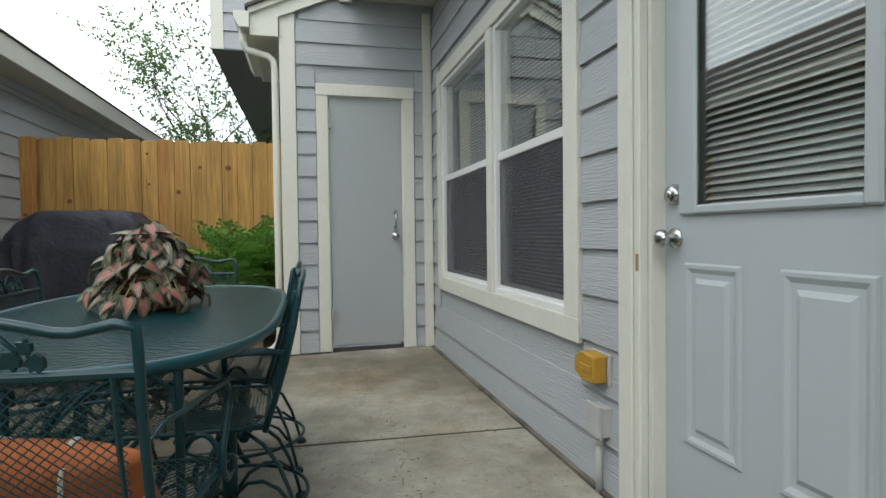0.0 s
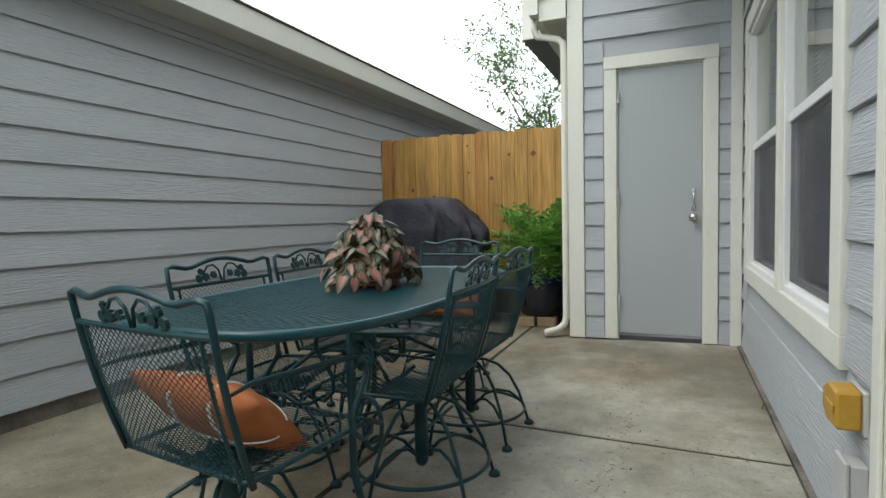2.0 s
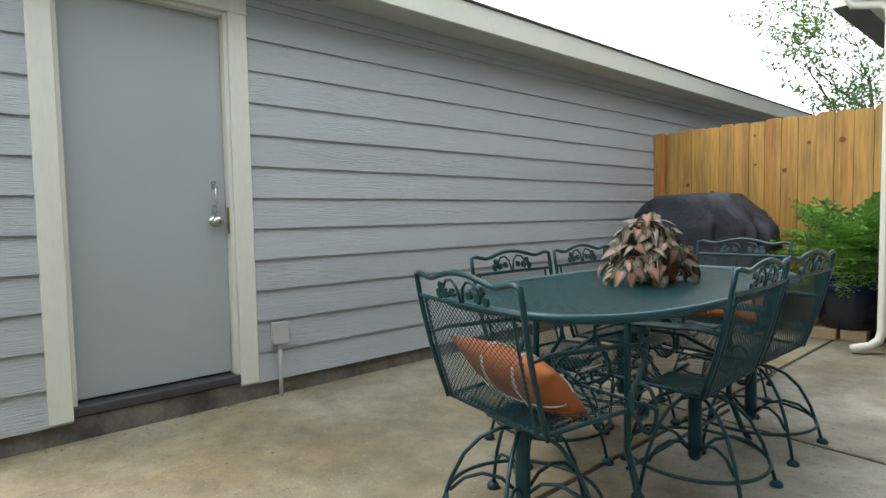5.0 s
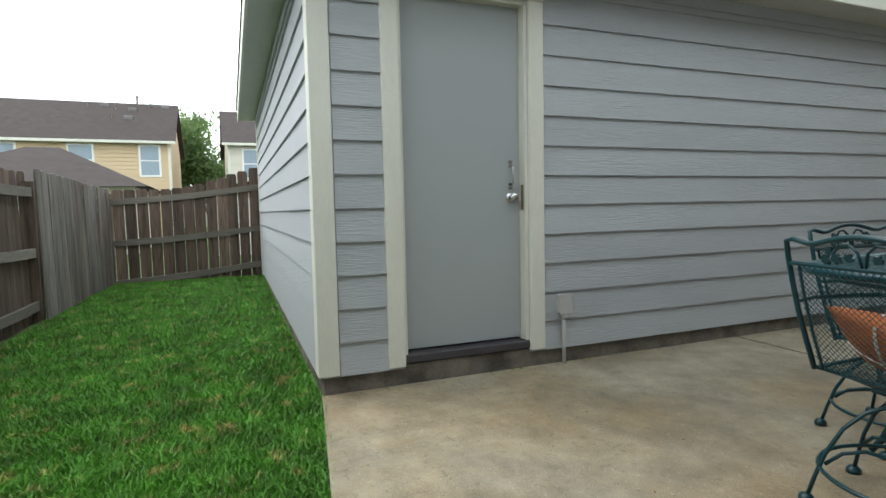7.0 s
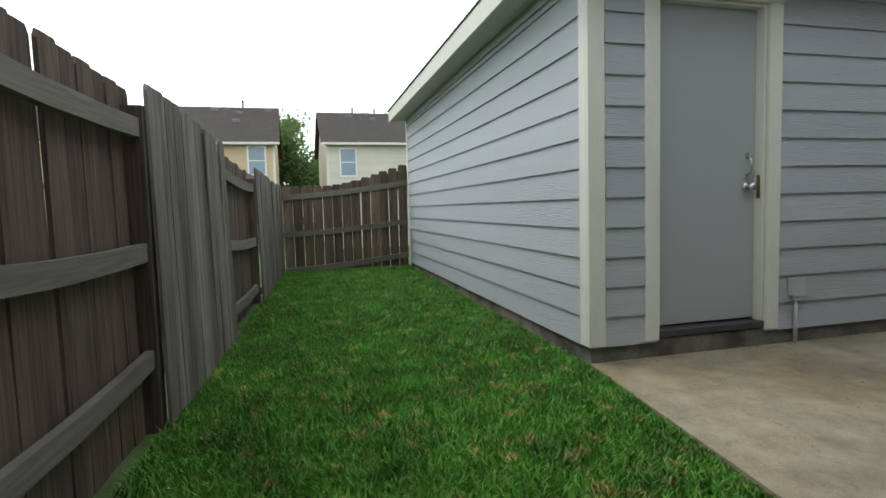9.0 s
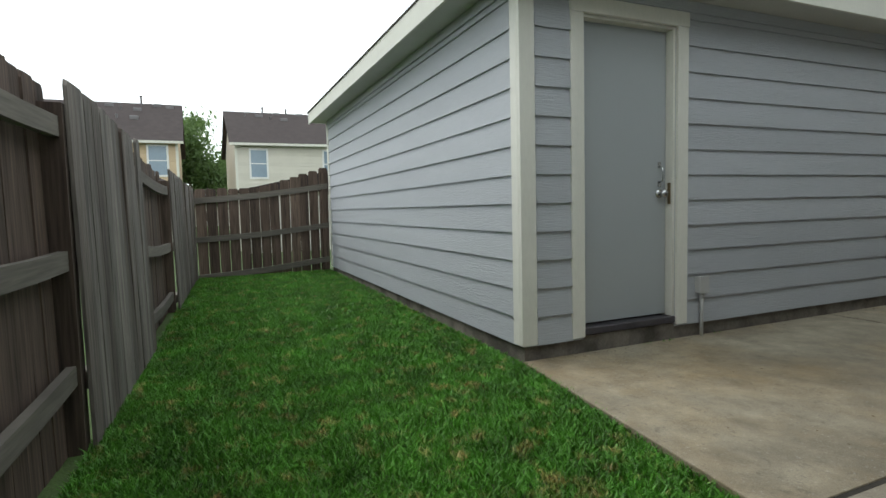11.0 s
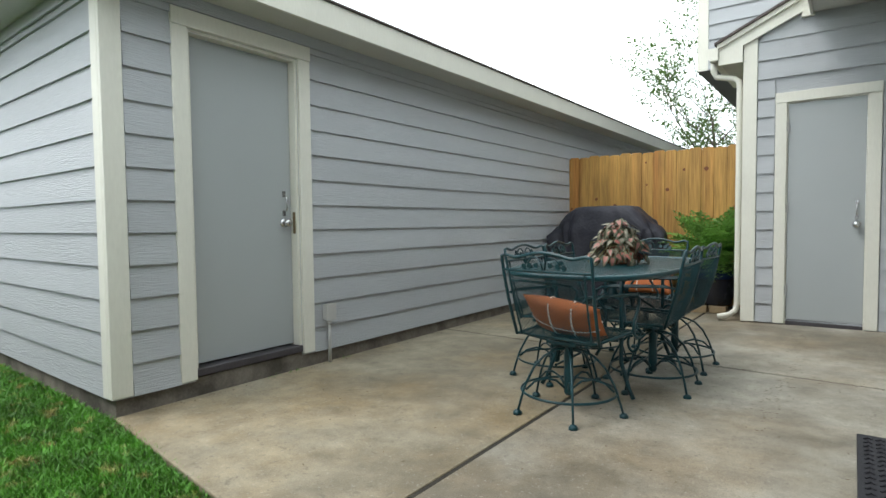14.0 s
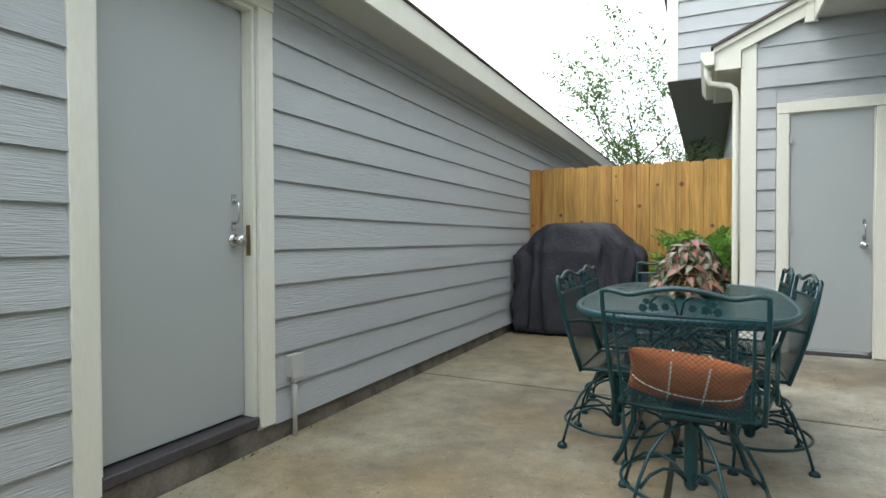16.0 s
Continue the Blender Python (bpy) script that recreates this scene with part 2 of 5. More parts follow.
def lathe(bm, profile, sides=20, centre=(0, 0, 0), axis="z"):
    """A turned shape from (radius, height) pairs."""
    rings = []
    for r, h in profile:
        ring = []
        for k in range(sides):
            t = 2 * math.pi * k / sides
            u, w = r * math.cos(t), r * math.sin(t)
            p = {"z": (u, w, h), "x": (h, u, w), "y": (w, h, u)}[axis]
            ring.append(bm.verts.new(Vector(p) + Vector(centre)))
        rings.append(ring)
    for a, b in zip(rings, rings[1:]):
        for k in range(sides):
            bm.faces.new((a[k], a[(k + 1) % sides], b[(k + 1) % sides], b[k]))
    bm.faces.new(rings[0][::-1])
    bm.faces.new(rings[-1])
    return bm


def mesh_of(name, bm, material, smooth=False):
    me = bpy.data.meshes.new(name)
    bmesh.ops.recalc_face_normals(bm, faces=bm.faces[:])
    bm.to_mesh(me)
    bm.free()
    me.materials.append(material)
    if smooth:
        me.polygons.foreach_set("use_smooth", [True] * len(me.polygons))
    return me


def part(name, bm, material, parent, label="", smooth=False):
    """Links a bmesh as one mesh object under a thing or a part."""
    ob = new(name, mesh_of(name, bm, material, smooth))
    ob.parent = parent
    return tagged(ob, label)


def thing(name, bm, material, label="", category="", group="", kind="", smooth=False):
    return tagged(new(name, mesh_of(name, bm, material, smooth)), label, category, group, kind)


def holder(name, label, category, group="", kind="", at=(0, 0, 0)):
    ob = new(name)
    ob.empty_display_size = 0.1
    ob.location = at
    return tagged(ob, label, category, group, kind)


def structure(name, bm, material, label, category="wall"):
    return thing(name, bm, material, label, category, kind="structure")


def B(*args, bevel=0.0):
    return box(bmesh.new(), *args, bevel=bevel)


COURSE = 0.178
LAP = 0.016


def siding(wall, material, along, lo, hi, face, toward, z_start, z_end, holes=()):
    """Lap boards on a wall. along: the axis they run; face: the wall's plane; toward: +1 or -1, the side they lie on.
    holes: (lo, hi, z0, z1) stretches left free. Boards overlap downwards, thick at the foot."""
    z = z_start
    while z < z_end - 0.03:
        top = min(z + COURSE + 0.004, z_end)
        cuts = [(lo, hi)]
        for a, b, h0, h1 in holes:
            if z < h1 - 0.02 and top > h0 + 0.02:
                cuts = [c for s, e in cuts for c in ((s, min(e, a)), (max(s, b), e)) if c[1] - c[0] > 0.01]
        for s, e in cuts:
            bm = bmesh.new()
            out = [(face + toward * 0.004, z), (face + toward * (LAP + 0.006), z), (face + toward * (LAP + 0.006), z + 0.003), (face + toward * 0.006, top), (face, top)]
            prism(bm, out, "x" if along == "x" else "y", s, e)
            part("siding_board", bm, material, wall)
        z += COURSE


# ---- ground ----


def lawn_z(x, y):
    """Height of the lawn, which rises a little towards the far fence."""
    return -0.050 + 0.03 * min(1.0, max(0.0, (-x - 2.6) / 5.0)) - 0.055 * max(0.0, min(1.0, (-y - 0.5) / 1.8)) * max(0.0, min(1.0, (x + 7.5) / 3.0))


bm = bmesh.new()
GRID = [-400, -60, -20, -12, -9] + [-8 + 0.4 * k for k in range(28)] + [4, 8, 20, 60, 400]
GRIDY = [-400, -60, -20, -10, -6, -4] + [-3 + 0.3 * k for k in range(13)] + [2, 6, 12, 20, 60, 400]
rows_v = [[bm.verts.new((x, y, lawn_z(x, y) if y < 0.7 and abs(x) < 10 else -0.14)) for x in GRID] for y in GRIDY]
for r0, r1 in zip(rows_v, rows_v[1:]):
    for k in range(len(GRID) - 1):
        bm.faces.new((r0[k], r0[k + 1], r1[k + 1], r1[k]))
structure("ground", bm, soil_lawn, "green lawn ground reaching far beyond the fences", "ground")


def edge_y(x):
    return -0.165 - 0.145 * (x + 2.4)


JY, JX, GAP, SKEW = 2.728, -0.672, 0.012, 0.072


def slab_fall(x, y):
    """The patio falls a little towards the garage."""
    return -0.004 + 0.009 * x


pav = structure("pavement", bm=prism(bmesh.new(), [(-2.6, edge_y(-2.6) + 0.06), (0.95, edge_y(0.95) + 0.06), (0.95, 9.5), (-2.6, 9.5)], "z", -0.2, -0.075), material=dark_gap, label="dirt bed under the concrete patio slabs", category="patio")
for x0, x1, y0, y1 in ((-2.53, JX - GAP, None, JY - GAP), (JX + GAP, 0.925, None, JY - GAP), (-2.53, JX - GAP, JY + GAP, 9.4), (JX + GAP, 0.925, JY + GAP, 9.4)):
    bm = bmesh.new()
    ya, yb = (edge_y(x0), edge_y(x1)) if y0 is None else (y0, y0)
    prism(bm, [(x0, ya), (x1, yb), (x1, y1), (x0, y1)], "z", -0.12, 0.0)
    bmesh.ops.bevel(bm, geom=bm.edges[:], offset=0.003, segments=1, affect="EDGES")
    for v in bm.verts:
        v.co.z += slab_fall(v.co.x, v.co.y)
        if abs(v.co.y - JY) < 0.05:
            v.co.y -= SKEW * (v.co.x - JX)  # the cross joint runs a little askew
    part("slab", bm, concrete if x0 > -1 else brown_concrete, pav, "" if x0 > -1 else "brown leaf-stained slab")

# dark dirt packed in the joints between the slabs
for x0, x1, y0, y1 in ((-2.52, 0.92, JY - 0.011, JY + 0.011), (JX - 0.011, JX + 0.011, -0.3, JY - 0.03), (JX - 0.011, JX + 0.011, JY + 0.03, 9.3)):
    bm = prism(bmesh.new(), [(x0, y0), (x1, y0), (x1, y1), (x0, y1)], "z", -0.06, -0.004)
    for v in bm.verts:
        v.co.z += slab_fall(v.co.x, v.co.y)
        if x1 - x0 > 1:
            v.co.y -= SKEW * (v.co.x - JX)
    part("joint_dirt", bm, joint_soil, pav, "dark dirt in the joint")

# ---- garage ----
SQUARE = radians(-1.4)  # the end wall stands a little out of square
GX, GY, GTOP = -2.535, -0.135, 2.34


def swing(ob):
    """Turns a piece of the end wall about the garage's corner."""
    c = pose(GX, GY, 0, 0, 0, 0)
    ob.matrix_world = c @ pose(0, 0, 0, 0, 0, math.degrees(SQUARE)) @ c.inverted() @ ob.matrix_world
    return ob


def end_y(x):
    return GY - math.tan(SQUARE) * (GX - x)


GFAR, GEND = -8.4, 12.0
DY0, DY1, DZ0, DZ1 = 0.320, 1.120, 0.135, 2.143
bm = bmesh.new()
box(bm, GX - 0.14, GX, GY, DY0, 0.06, GTOP)
box(bm, GX - 0.14, GX, DY1, GEND, 0.06, GTOP)
box(bm, GX - 0.14, GX, DY0, DY1, DZ1, GTOP)
gw = structure("wall_garage_side", bm, siding_y, "grey lap-sided garage wall along the patio")
siding(gw, siding_y, "y", GY + 0.09, GEND, GX, 1, 0.067, GTOP, [(DY0 - 0.10, DY1 + 0.10, 0.0, DZ1 + 0.10)])
ge = structure("wall_garage_end", B(GFAR, GX - 0.14, GY, GY + 0.14, 0.06, GTOP), siding_x, "grey lap-sided garage end wall beside the lawn")
swing(ge)
siding(ge, siding_x, "x", GFAR + 0.02, GX - 0.07, GY, -1, 0.067, GTOP)
structure("wall_garage_back", B(GFAR, GX - 0.14, GEND - 0.14, GEND, 0.06, GTOP), siding_x, "grey garage back wall")
structure("wall_garage_far", B(GFAR - 0.14, GFAR, end_y(GFAR) + 0.02, GEND, 0.06, GTOP), siding_y, "grey garage far wall")
structure("wall_garage_base", prism(bmesh.new(), [(GX - 0.005, GY + 0.005), (GX - 0.005, GEND), (GFAR, GEND), (GFAR, end_y(GFAR) + 0.005)], "z", -0.3, 0.08), foundation, "stained concrete garage foundation strip", "foundation")
for name, b in (("trim", (GX, GX + 0.026, GY - 0.026, GY + 0.085, 0.072, GTOP - 0.02)), ("trim", (GX - 0.085, GX, GY - 0.026, GY, 0.072, GTOP - 0.02)), ("trim", (GFAR, GFAR + 0.09, GY - 0.026, GY, 0.072, GTOP - 0.02))):
    board = structure(name, B(*b, bevel=0.003), trim_paint, "cream painted corner board on the garage", "trim")
    if b[0] < GX - 0.01:
        swing(board)


def casing(lo, hi, top, foot, plane, side, axis, width=0.1, thick=0.024):
    """Side boards and a head board round a door."""
    for a, b, c, d in ((lo - width, lo, foot, top), (hi, hi + width, foot, top), (lo - width - 0.002, hi + width + 0.002, top, top + width)):
        p = sorted((plane, plane + side * (thick + (0.006 if d > top else 0))))
        bm = B(p[0], p[1], a, b, c, d, bevel=0.003) if axis == "y" else B(a, b, p[0], p[1], c, d, bevel=0.003)
        structure("trim", bm, trim_paint, "cream painted door casing board", "trim")


casing(DY0 + 0.0, DY1 - 0.0, DZ1, 0.075, GX, 1, "y")
GDX = GX - 0.065


def knob(door, at, axis, side, label):
    """A round door knob with its rose."""
    h = new("door_knob")
    h.empty_display_size, h.location, h.parent = 0.05, at, door
    tagged(h, label)
    prof = [(0.032, 0), (0.032, 0.006), (0.013, 0.010), (0.012, 0.030), (0.024, 0.036), (0.029, 0.048), (0.026, 0.062), (0.012, 0.069)]
    part("rose", lathe(bmesh.new(), [(r, side * d) for r, d in prof[:3]], 20, axis=axis), chrome, h, smooth=True)
    part("grip", lathe(bmesh.new(), [(r, side * d) for r, d in prof[2:]], 20, axis=axis), chrome, h, smooth=True)
    return h


def pull(door, at, axis, side):
    """A small bent pull handle with two fixing plates."""
    h = new("pull_handle")
    h.empty_display_size, h.location, h.parent = 0.05, at, door
    tagged(h, "bent silver metal pull handle")
    def p(d, z):
        return (side * d, 0, z) if axis == "x" else (0, side * d, z)
    part("grip", tube(bmesh.new(), [p(0.004, -0.055), p(0.03, -0.05), p(0.038, -0.03), p(0.038, 0.03), p(0.03, 0.05), p(0.004, 0.055)], 0.006, 8), chrome, h, smooth=True)
    for z in (-0.066, 0.066):
        a, b = sorted((0, side * 0.006))
        bm = B(a, b, -0.013, 0.013, z - 0.02, z + 0.02) if axis == "x" else B(-0.013, 0.013, a, b, z - 0.02, z + 0.02)
        part("plate", bm, chrome, h)
    return h


# the garage's side door, shut, set back in its frame
door_g = structure("door_1", B(GDX - 0.045, GDX, DY0 + 0.022, DY1 - 0.022, DZ0 + 0.012, DZ1 - 0.02, bevel=0.002), door_paint, "flat grey painted side door of the garage, shut", "door")
for y0, y1, z0, z1 in ((DY0, DY0 + 0.02, DZ0, DZ1), (DY1 - 0.02, DY1, DZ0, DZ1), (DY0 + 0.02, DY1 - 0.02, DZ1 - 0.018, DZ1)):
    part("door_jamb", B(GX - 0.14, GX - 0.003, y0, y1, z0, z1), trim_paint, door_g, "cream door jamb")
part("door_sill", B(GX - 0.14, GX + 0.012, DY0, DY1, 0.088, 0.133, bevel=0.004), sill_gap_dark, door_g, "dark worn wooden sill")
part("strike_plate", B(GX - 0.045, GX - 0.02, DY1 - 0.024, DY1 - 0.0195, 0.93, 1.08), brass, door_g, "worn brass strike plate")
for z in (0.35, 1.1, 1.9):
    part("hinge", B(GDX - 0.004, GDX + 0.006, DY0 + 0.019, DY0 + 0.03, z - 0.045, z + 0.045), box_grey, door_g)
knob(door_g, (GDX + 0.001, DY1 - 0.085, 1.005), "x", 1, "round silver knob on the grey garage door")
pull(door_g, (GDX + 0.001, DY1 - 0.085, 1.14), "x", 1)

# eaves: soffit, fascia and hipped roof
EX, EY, SOF = -2.215, -0.41, 2.32
bm = bmesh.new()
box(bm, GX - 0.15, EX - 0.02, EY + 0.02, GEND + 0.3, SOF, SOF + 0.012)
gr = holder("garage_roof", "hipped brown shingle garage roof with cream fascia boards", "roof", kind="structure")
part("soffit", bm, soffit_paint, gr, "grey soffit board")
part("fascia", B(EX - 0.02, EX, EY, GEND + 0.3, SOF - 0.02, SOF + 0.145, bevel=0.002), trim_paint, gr, "cream fascia board")
swing(part("soffit", B(GFAR - 0.12, GX - 0.15, EY + 0.02, GY + 0.1, SOF + 0.001, SOF + 0.013), soffit_paint, gr, "grey soffit board"))
swing(part("fascia", B(GFAR - 0.12, EX - 0.02, EY, EY + 0.02, SOF - 0.02, SOF + 0.145, bevel=0.002), trim_paint, gr, "cream fascia board"))
part("frieze", B(GX + 0.02, GX + 0.034, GY + 0.1, GEND, SOF - 0.075, SOF - 0.001), siding_y, gr, "grey frieze board under the soffit")
swing(part("frieze", B(GFAR + 0.1, GX - 0.09, GY - 0.034, GY - 0.02, SOF - 0.075, SOF - 0.001), siding_x, gr, "grey frieze board under the soffit"))
bm = bmesh.new()
z0, z1 = SOF + 0.146, SOF + 1.75
xm = (GFAR + GX) / 2
lo = [(EX + 0.014, EY - 0.014), (EX + 0.014, GEND + 0.33), (GFAR - 0.15, GEND + 0.33), (GFAR - 0.15, EY - 0.014 + end_y(GFAR) - GY)]
ridge = [(xm, EY + 2.9), (xm, GEND - 2.6)]
low, lip, top = [bm.verts.new((*p, z0)) for p in lo], [bm.verts.new((*p, z0 + 0.014)) for p in lo], [bm.verts.new((*p, z1)) for p in ridge]
bm.faces.new(low)
for k in range(4):
    bm.faces.new((low[k], low[(k + 1) % 4], lip[(k + 1) % 4], lip[k]))
for f in ((lip[0], lip[1], top[1], top[0]), (lip[1], lip[2], top[1]), (lip[2], lip[3], top[0], top[1]), (lip[3], lip[0], top[0])):
    bm.faces.new(f)
part("shingles", bm, shingle, gr, "brown asphalt shingles")

# ---- storage closet wall with its door ----
SY, HX = 4.70, 0.974
SX0 = -0.245
SD0, SD1, SZ0, SZ1 = 0.097, 0.706, 0.045, 2.083
RISE = 0.47


def roof_z(x):
    return 2.80 + RISE * (x + 0.24)


bm = bmesh.new()
box(bm, SX0, SD0, SY, SY + 0.14, 0.0, 2.72)
box(bm, SD1, HX + 0.1, SY, SY + 0.14, 0.0, 2.72)
box(bm, SD0, SD1, SY, SY + 0.14, SZ1, 2.72)
prism(bm, [(SX0, 2.72), (HX + 0.1, 2.72), (HX + 0.1, roof_z(HX + 0.1) - 0.02), (SX0, roof_z(SX0) - 0.02)], "y", SY, SY + 0.14)
ws = structure("wall_storage", bm, siding_x, "grey lap-sided storage closet wall facing the patio")
siding(ws, siding_x, "x", SX0 + 0.10, HX - 0.08, SY, -1, 0.01, 2.68, [(SD0 - 0.1, SD1 + 0.1, 0.0, SZ1 + 0.1)])
z = 0.01 + 15 * COURSE
while z < 3.4:
    a = max(SX0 + 0.1, (z + COURSE - 2.80) / RISE - 0.24)
    if a < HX - 0.1:
        bm = bmesh.new()
        prism(bm, [(SY - 0.004, z), (SY - 0.018, z), (SY - 0.018, z + 0.003), (SY - 0.006, z + COURSE + 0.004), (SY, z + COURSE + 0.004)], "x", a, HX)
        part("siding_board", bm, siding_x, ws)
    z += COURSE
structure("wall_storage_side", B(SX0, SX0 + 0.14, SY + 0.14, 13.5, 0.0, 2.85), siding_y, "grey lap-sided lower house wall behind the fence")
structure("trim", B(SX0 - 0.026, SX0 + 0.095, SY - 0.028, SY - 0.001, 0.004, 2.775, bevel=0.003), trim_paint, "cream corner board of the storage closet", "trim")
structure("trim", B(SX0 - 0.026, SX0 - 0.001, SY, SY + 0.09, 0.004, 2.74, bevel=0.003), trim_paint, "cream corner board of the storage closet", "trim")
structure("trim", B(HX - 0.095, HX - 0.02, SY - 0.028, SY - 0.001, 0.004, 2.80, bevel=0.003), trim_paint, "cream board in the corner of two walls", "trim")
casing(SD0, SD1, SZ1, 0.01, SY, -1, "x", width=0.093, thick=0.027)
door_s = structure("door_2", B(SD0 + 0.012, SD1 - 0.012, SY + 0.0, SY + 0.04, SZ0 + 0.012, SZ1 - 0.012, bevel=0.002), door_paint, "narrow flat grey storage closet door, shut", "door")
for x0, x1, a, b in ((SD0, SD0 + 0.01, 0.0, SZ1), (SD1 - 0.01, SD1, 0.0, SZ1), (SD0 + 0.01, SD1 - 0.01, SZ1 - 0.01, SZ1)):
    part("door_jamb", B(x0, x1, SY - 0.001, SY + 0.14, a, b), trim_paint, door_s, "cream door jamb")
# dark box put in for the shade in the gap below this door
part("door_sill", B(SD0 + 0.01, SD1 - 0.01, SY + 0.005, SY + 0.14, 0.0, 0.035), sill_gap_dark, door_s, "dark strip standing in for the shaded gap under the door")
for z in (0.32, 1.1, 1.86):
    part("hinge", B(SD0 + 0.004, SD0 + 0.018, SY - 0.034, SY - 0.001, z - 0.04, z + 0.04), box_grey, door_s)
knob(door_s, (SD1 - 0.07, SY - 0.001, 0.945), "y", -1, "round silver knob on the grey storage door")
pull(door_s, (SD1 - 0.07, SY - 0.001, 1.075), "y", -1)

# its lean-to roof: rake boards, shingles, soffit, gutter
sr = holder("storage_roof", "lean-to shingle roof of the storage closet with cream rake board", "roof", kind="structure")
X0, X1 = SX0 - 0.24, 0.205
prof = [(X0, roof_z(X0) - 0.17), (SX0 - 0.03, roof_z(X0) - 0.17), (SX0 - 0.03, roof_z(SX0) - 0.13), (X1, roof_z(X1) - 0.13), (X1, roof_z(X1) + 0.005), (X0, roof_z(X0) + 0.005)]
part("rake_board", prism(bmesh.new(), prof, "y", SY - 0.056, SY - 0.03), trim_paint, sr, "cream rake board")
part("rake_cap", prism(bmesh.new(), [(X0 - 0.01, roof_z(X0) - 0.02), (X1, roof_z(X1) - 0.02), (X1, roof_z(X1) + 0.03), (X0 - 0.01, roof_z(X0) + 0.03)], "y", SY - 0.085, SY - 0.056), trim_paint, sr, "cream rake moulding")
part("shingles", prism(bmesh.new(), [(X0 - 0.03, roof_z(X0 - 0.03) + 0.03), (X1, roof_z(X1) + 0.03), (X1, roof_z(X1) + 0.055), (X0 - 0.03, roof_z(X0 - 0.03) + 0.055)], "y", SY - 0.11, 6.0), shingle, sr, "brown asphalt shingles")
part("soffit", B(X0 + 0.02, SX0 - 0.001, SY - 0.03, 6.0, roof_z(X0) - 0.17, roof_z(X0) - 0.158), soffit_paint, sr, "grey soffit board")
part("fascia", B(X0, X0 + 0.02, SY - 0.03, 6.0, roof_z(X0) - 0.17, roof_z(X0) + 0.0), trim_paint, sr, "cream fascia board")
gut = holder("gutter", "cream metal gutter along the storage roof eave", "gutter")
gz = roof_z(X0) - 0.005
prof = [(X0 - 0.002, gz), (X0 - 0.002, gz - 0.12), (X0 - 0.075, gz - 0.12), (X0 - 0.115, gz - 0.05), (X0 - 0.115, gz), (X0 - 0.108, gz), (X0 - 0.108, gz - 0.046), (X0 - 0.072, gz - 0.113), (X0 - 0.01, gz - 0.113), (X0 - 0.01, gz)]
part("trough", prism(bmesh.new(), prof, "y", SY - 0.09, 6.0), trim_paint, gut)
part("end_cap", prism(bmesh.new(), [(X0 - 0.002, gz), (X0 - 0.002, gz - 0.12), (X0 - 0.075, gz - 0.12), (X0 - 0.115, gz - 0.05), (X0 - 0.115, gz)], "y", SY - 0.094, SY - 0.0905), trim_paint, gut)
dsx, dsy = SX0 - 0.065, SY + 0.055
bm = tube(bmesh.new(), [(X0 - 0.055, SY + 0.02, gz - 0.115), (X0 - 0.055, SY + 0.02, gz - 0.20), (X0 - 0.035, SY + 0.03, gz - 0.255), (dsx - 0.05, dsy, gz - 0.29), (dsx - 0.01, dsy, gz - 0.325), (dsx, dsy, gz - 0.39), (dsx, dsy, 1.2), (dsx, dsy, 0.16), (dsx - 0.015, dsy - 0.01, 0.09), (dsx - 0.06, dsy - 0.05, 0.05), (dsx - 0.15, dsy - 0.12, 0.03)], 0.034, 8, flat=0.8)
ds = thing("downspout", bm, trim_paint, "cream metal downspout beside the storage corner board", "downspout", smooth=True)

# ---- upper storey over the fence ----
UY, UX, UZ = 6.04, -0.95, 2.83
uw = structure("wall_upper_front", B(UX, 1.5, UY, UY + 0.14, UZ + 0.01, 5.7), siding_x, "grey lap-sided upper storey of the house")
siding(uw, siding_x, "x", UX + 0.1, 0.9, UY, -1, UZ + 0.0, 5.8)
structure("wall_upper_side", B(UX, UX + 0.14, UY + 0.14, 14.0, UZ + 0.01, 5.7), siding_y, "grey upper storey side wall")
structure("trim", B(UX - 0.02, UX + 0.1, UY - 0.026, UY - 0.001, UZ - 0.01, 5.6, bevel=0.003), trim_paint, "cream corner board of the upper storey", "trim")
structure("trim", B(UX - 0.022, UX - 0.001, UY, UY + 0.1, UZ - 0.01, 5.6, bevel=0.003), trim_paint, "cream corner board of the upper storey", "trim")
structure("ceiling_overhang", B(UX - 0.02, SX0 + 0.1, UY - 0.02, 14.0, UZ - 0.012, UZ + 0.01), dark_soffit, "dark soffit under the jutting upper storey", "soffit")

# ---- house wall along the patio ----
WY0, WY1, WZ0, WZ1 = 2.208, 4.36, 0.614, 2.14
PY0, PY1, PZ0, PZ1 = 0.835, 1.655, 0.085, 2.13
YA = -5.0
bm = bmesh.new()
T = HX + 0.15
box(bm, HX, T, YA, PY0, 0.0, 2.85)
box(bm, HX, T, PY0, PY1, PZ1, 2.85)
box(bm, HX, T, PY1, WY0, 0.0, 2.85)
box(bm, HX, T, WY0, WY1, 0.0, WZ0)
box(bm, HX, T, WY0, WY1, WZ1, 2.85)
box(bm, HX, T, WY1, SY + 0.14, 0.0, 2.85)
box(bm, HX, T, PY0, PY1, -0.1, PZ0 - 0.03)
wh = structure("wall_house", bm, siding_y, "grey lap-sided house wall with window and patio door")
siding(wh, siding_y, "y", YA, SY - 0.03, HX, -1, 0.005, 2.84, [(PY0 - 0.14, PY1 + 0.14, -0.1, PZ1 + 0.1), (WY0 - 0.13, WY1 + 0.11, WZ0 - 0.11, WZ1 + 0.1)])
structure("wall_house_base", B(HX - 0.045, HX + 0.1, YA, SY, -0.2, 0.012), foundation, "dirty concrete footing along the house wall", "foundation")
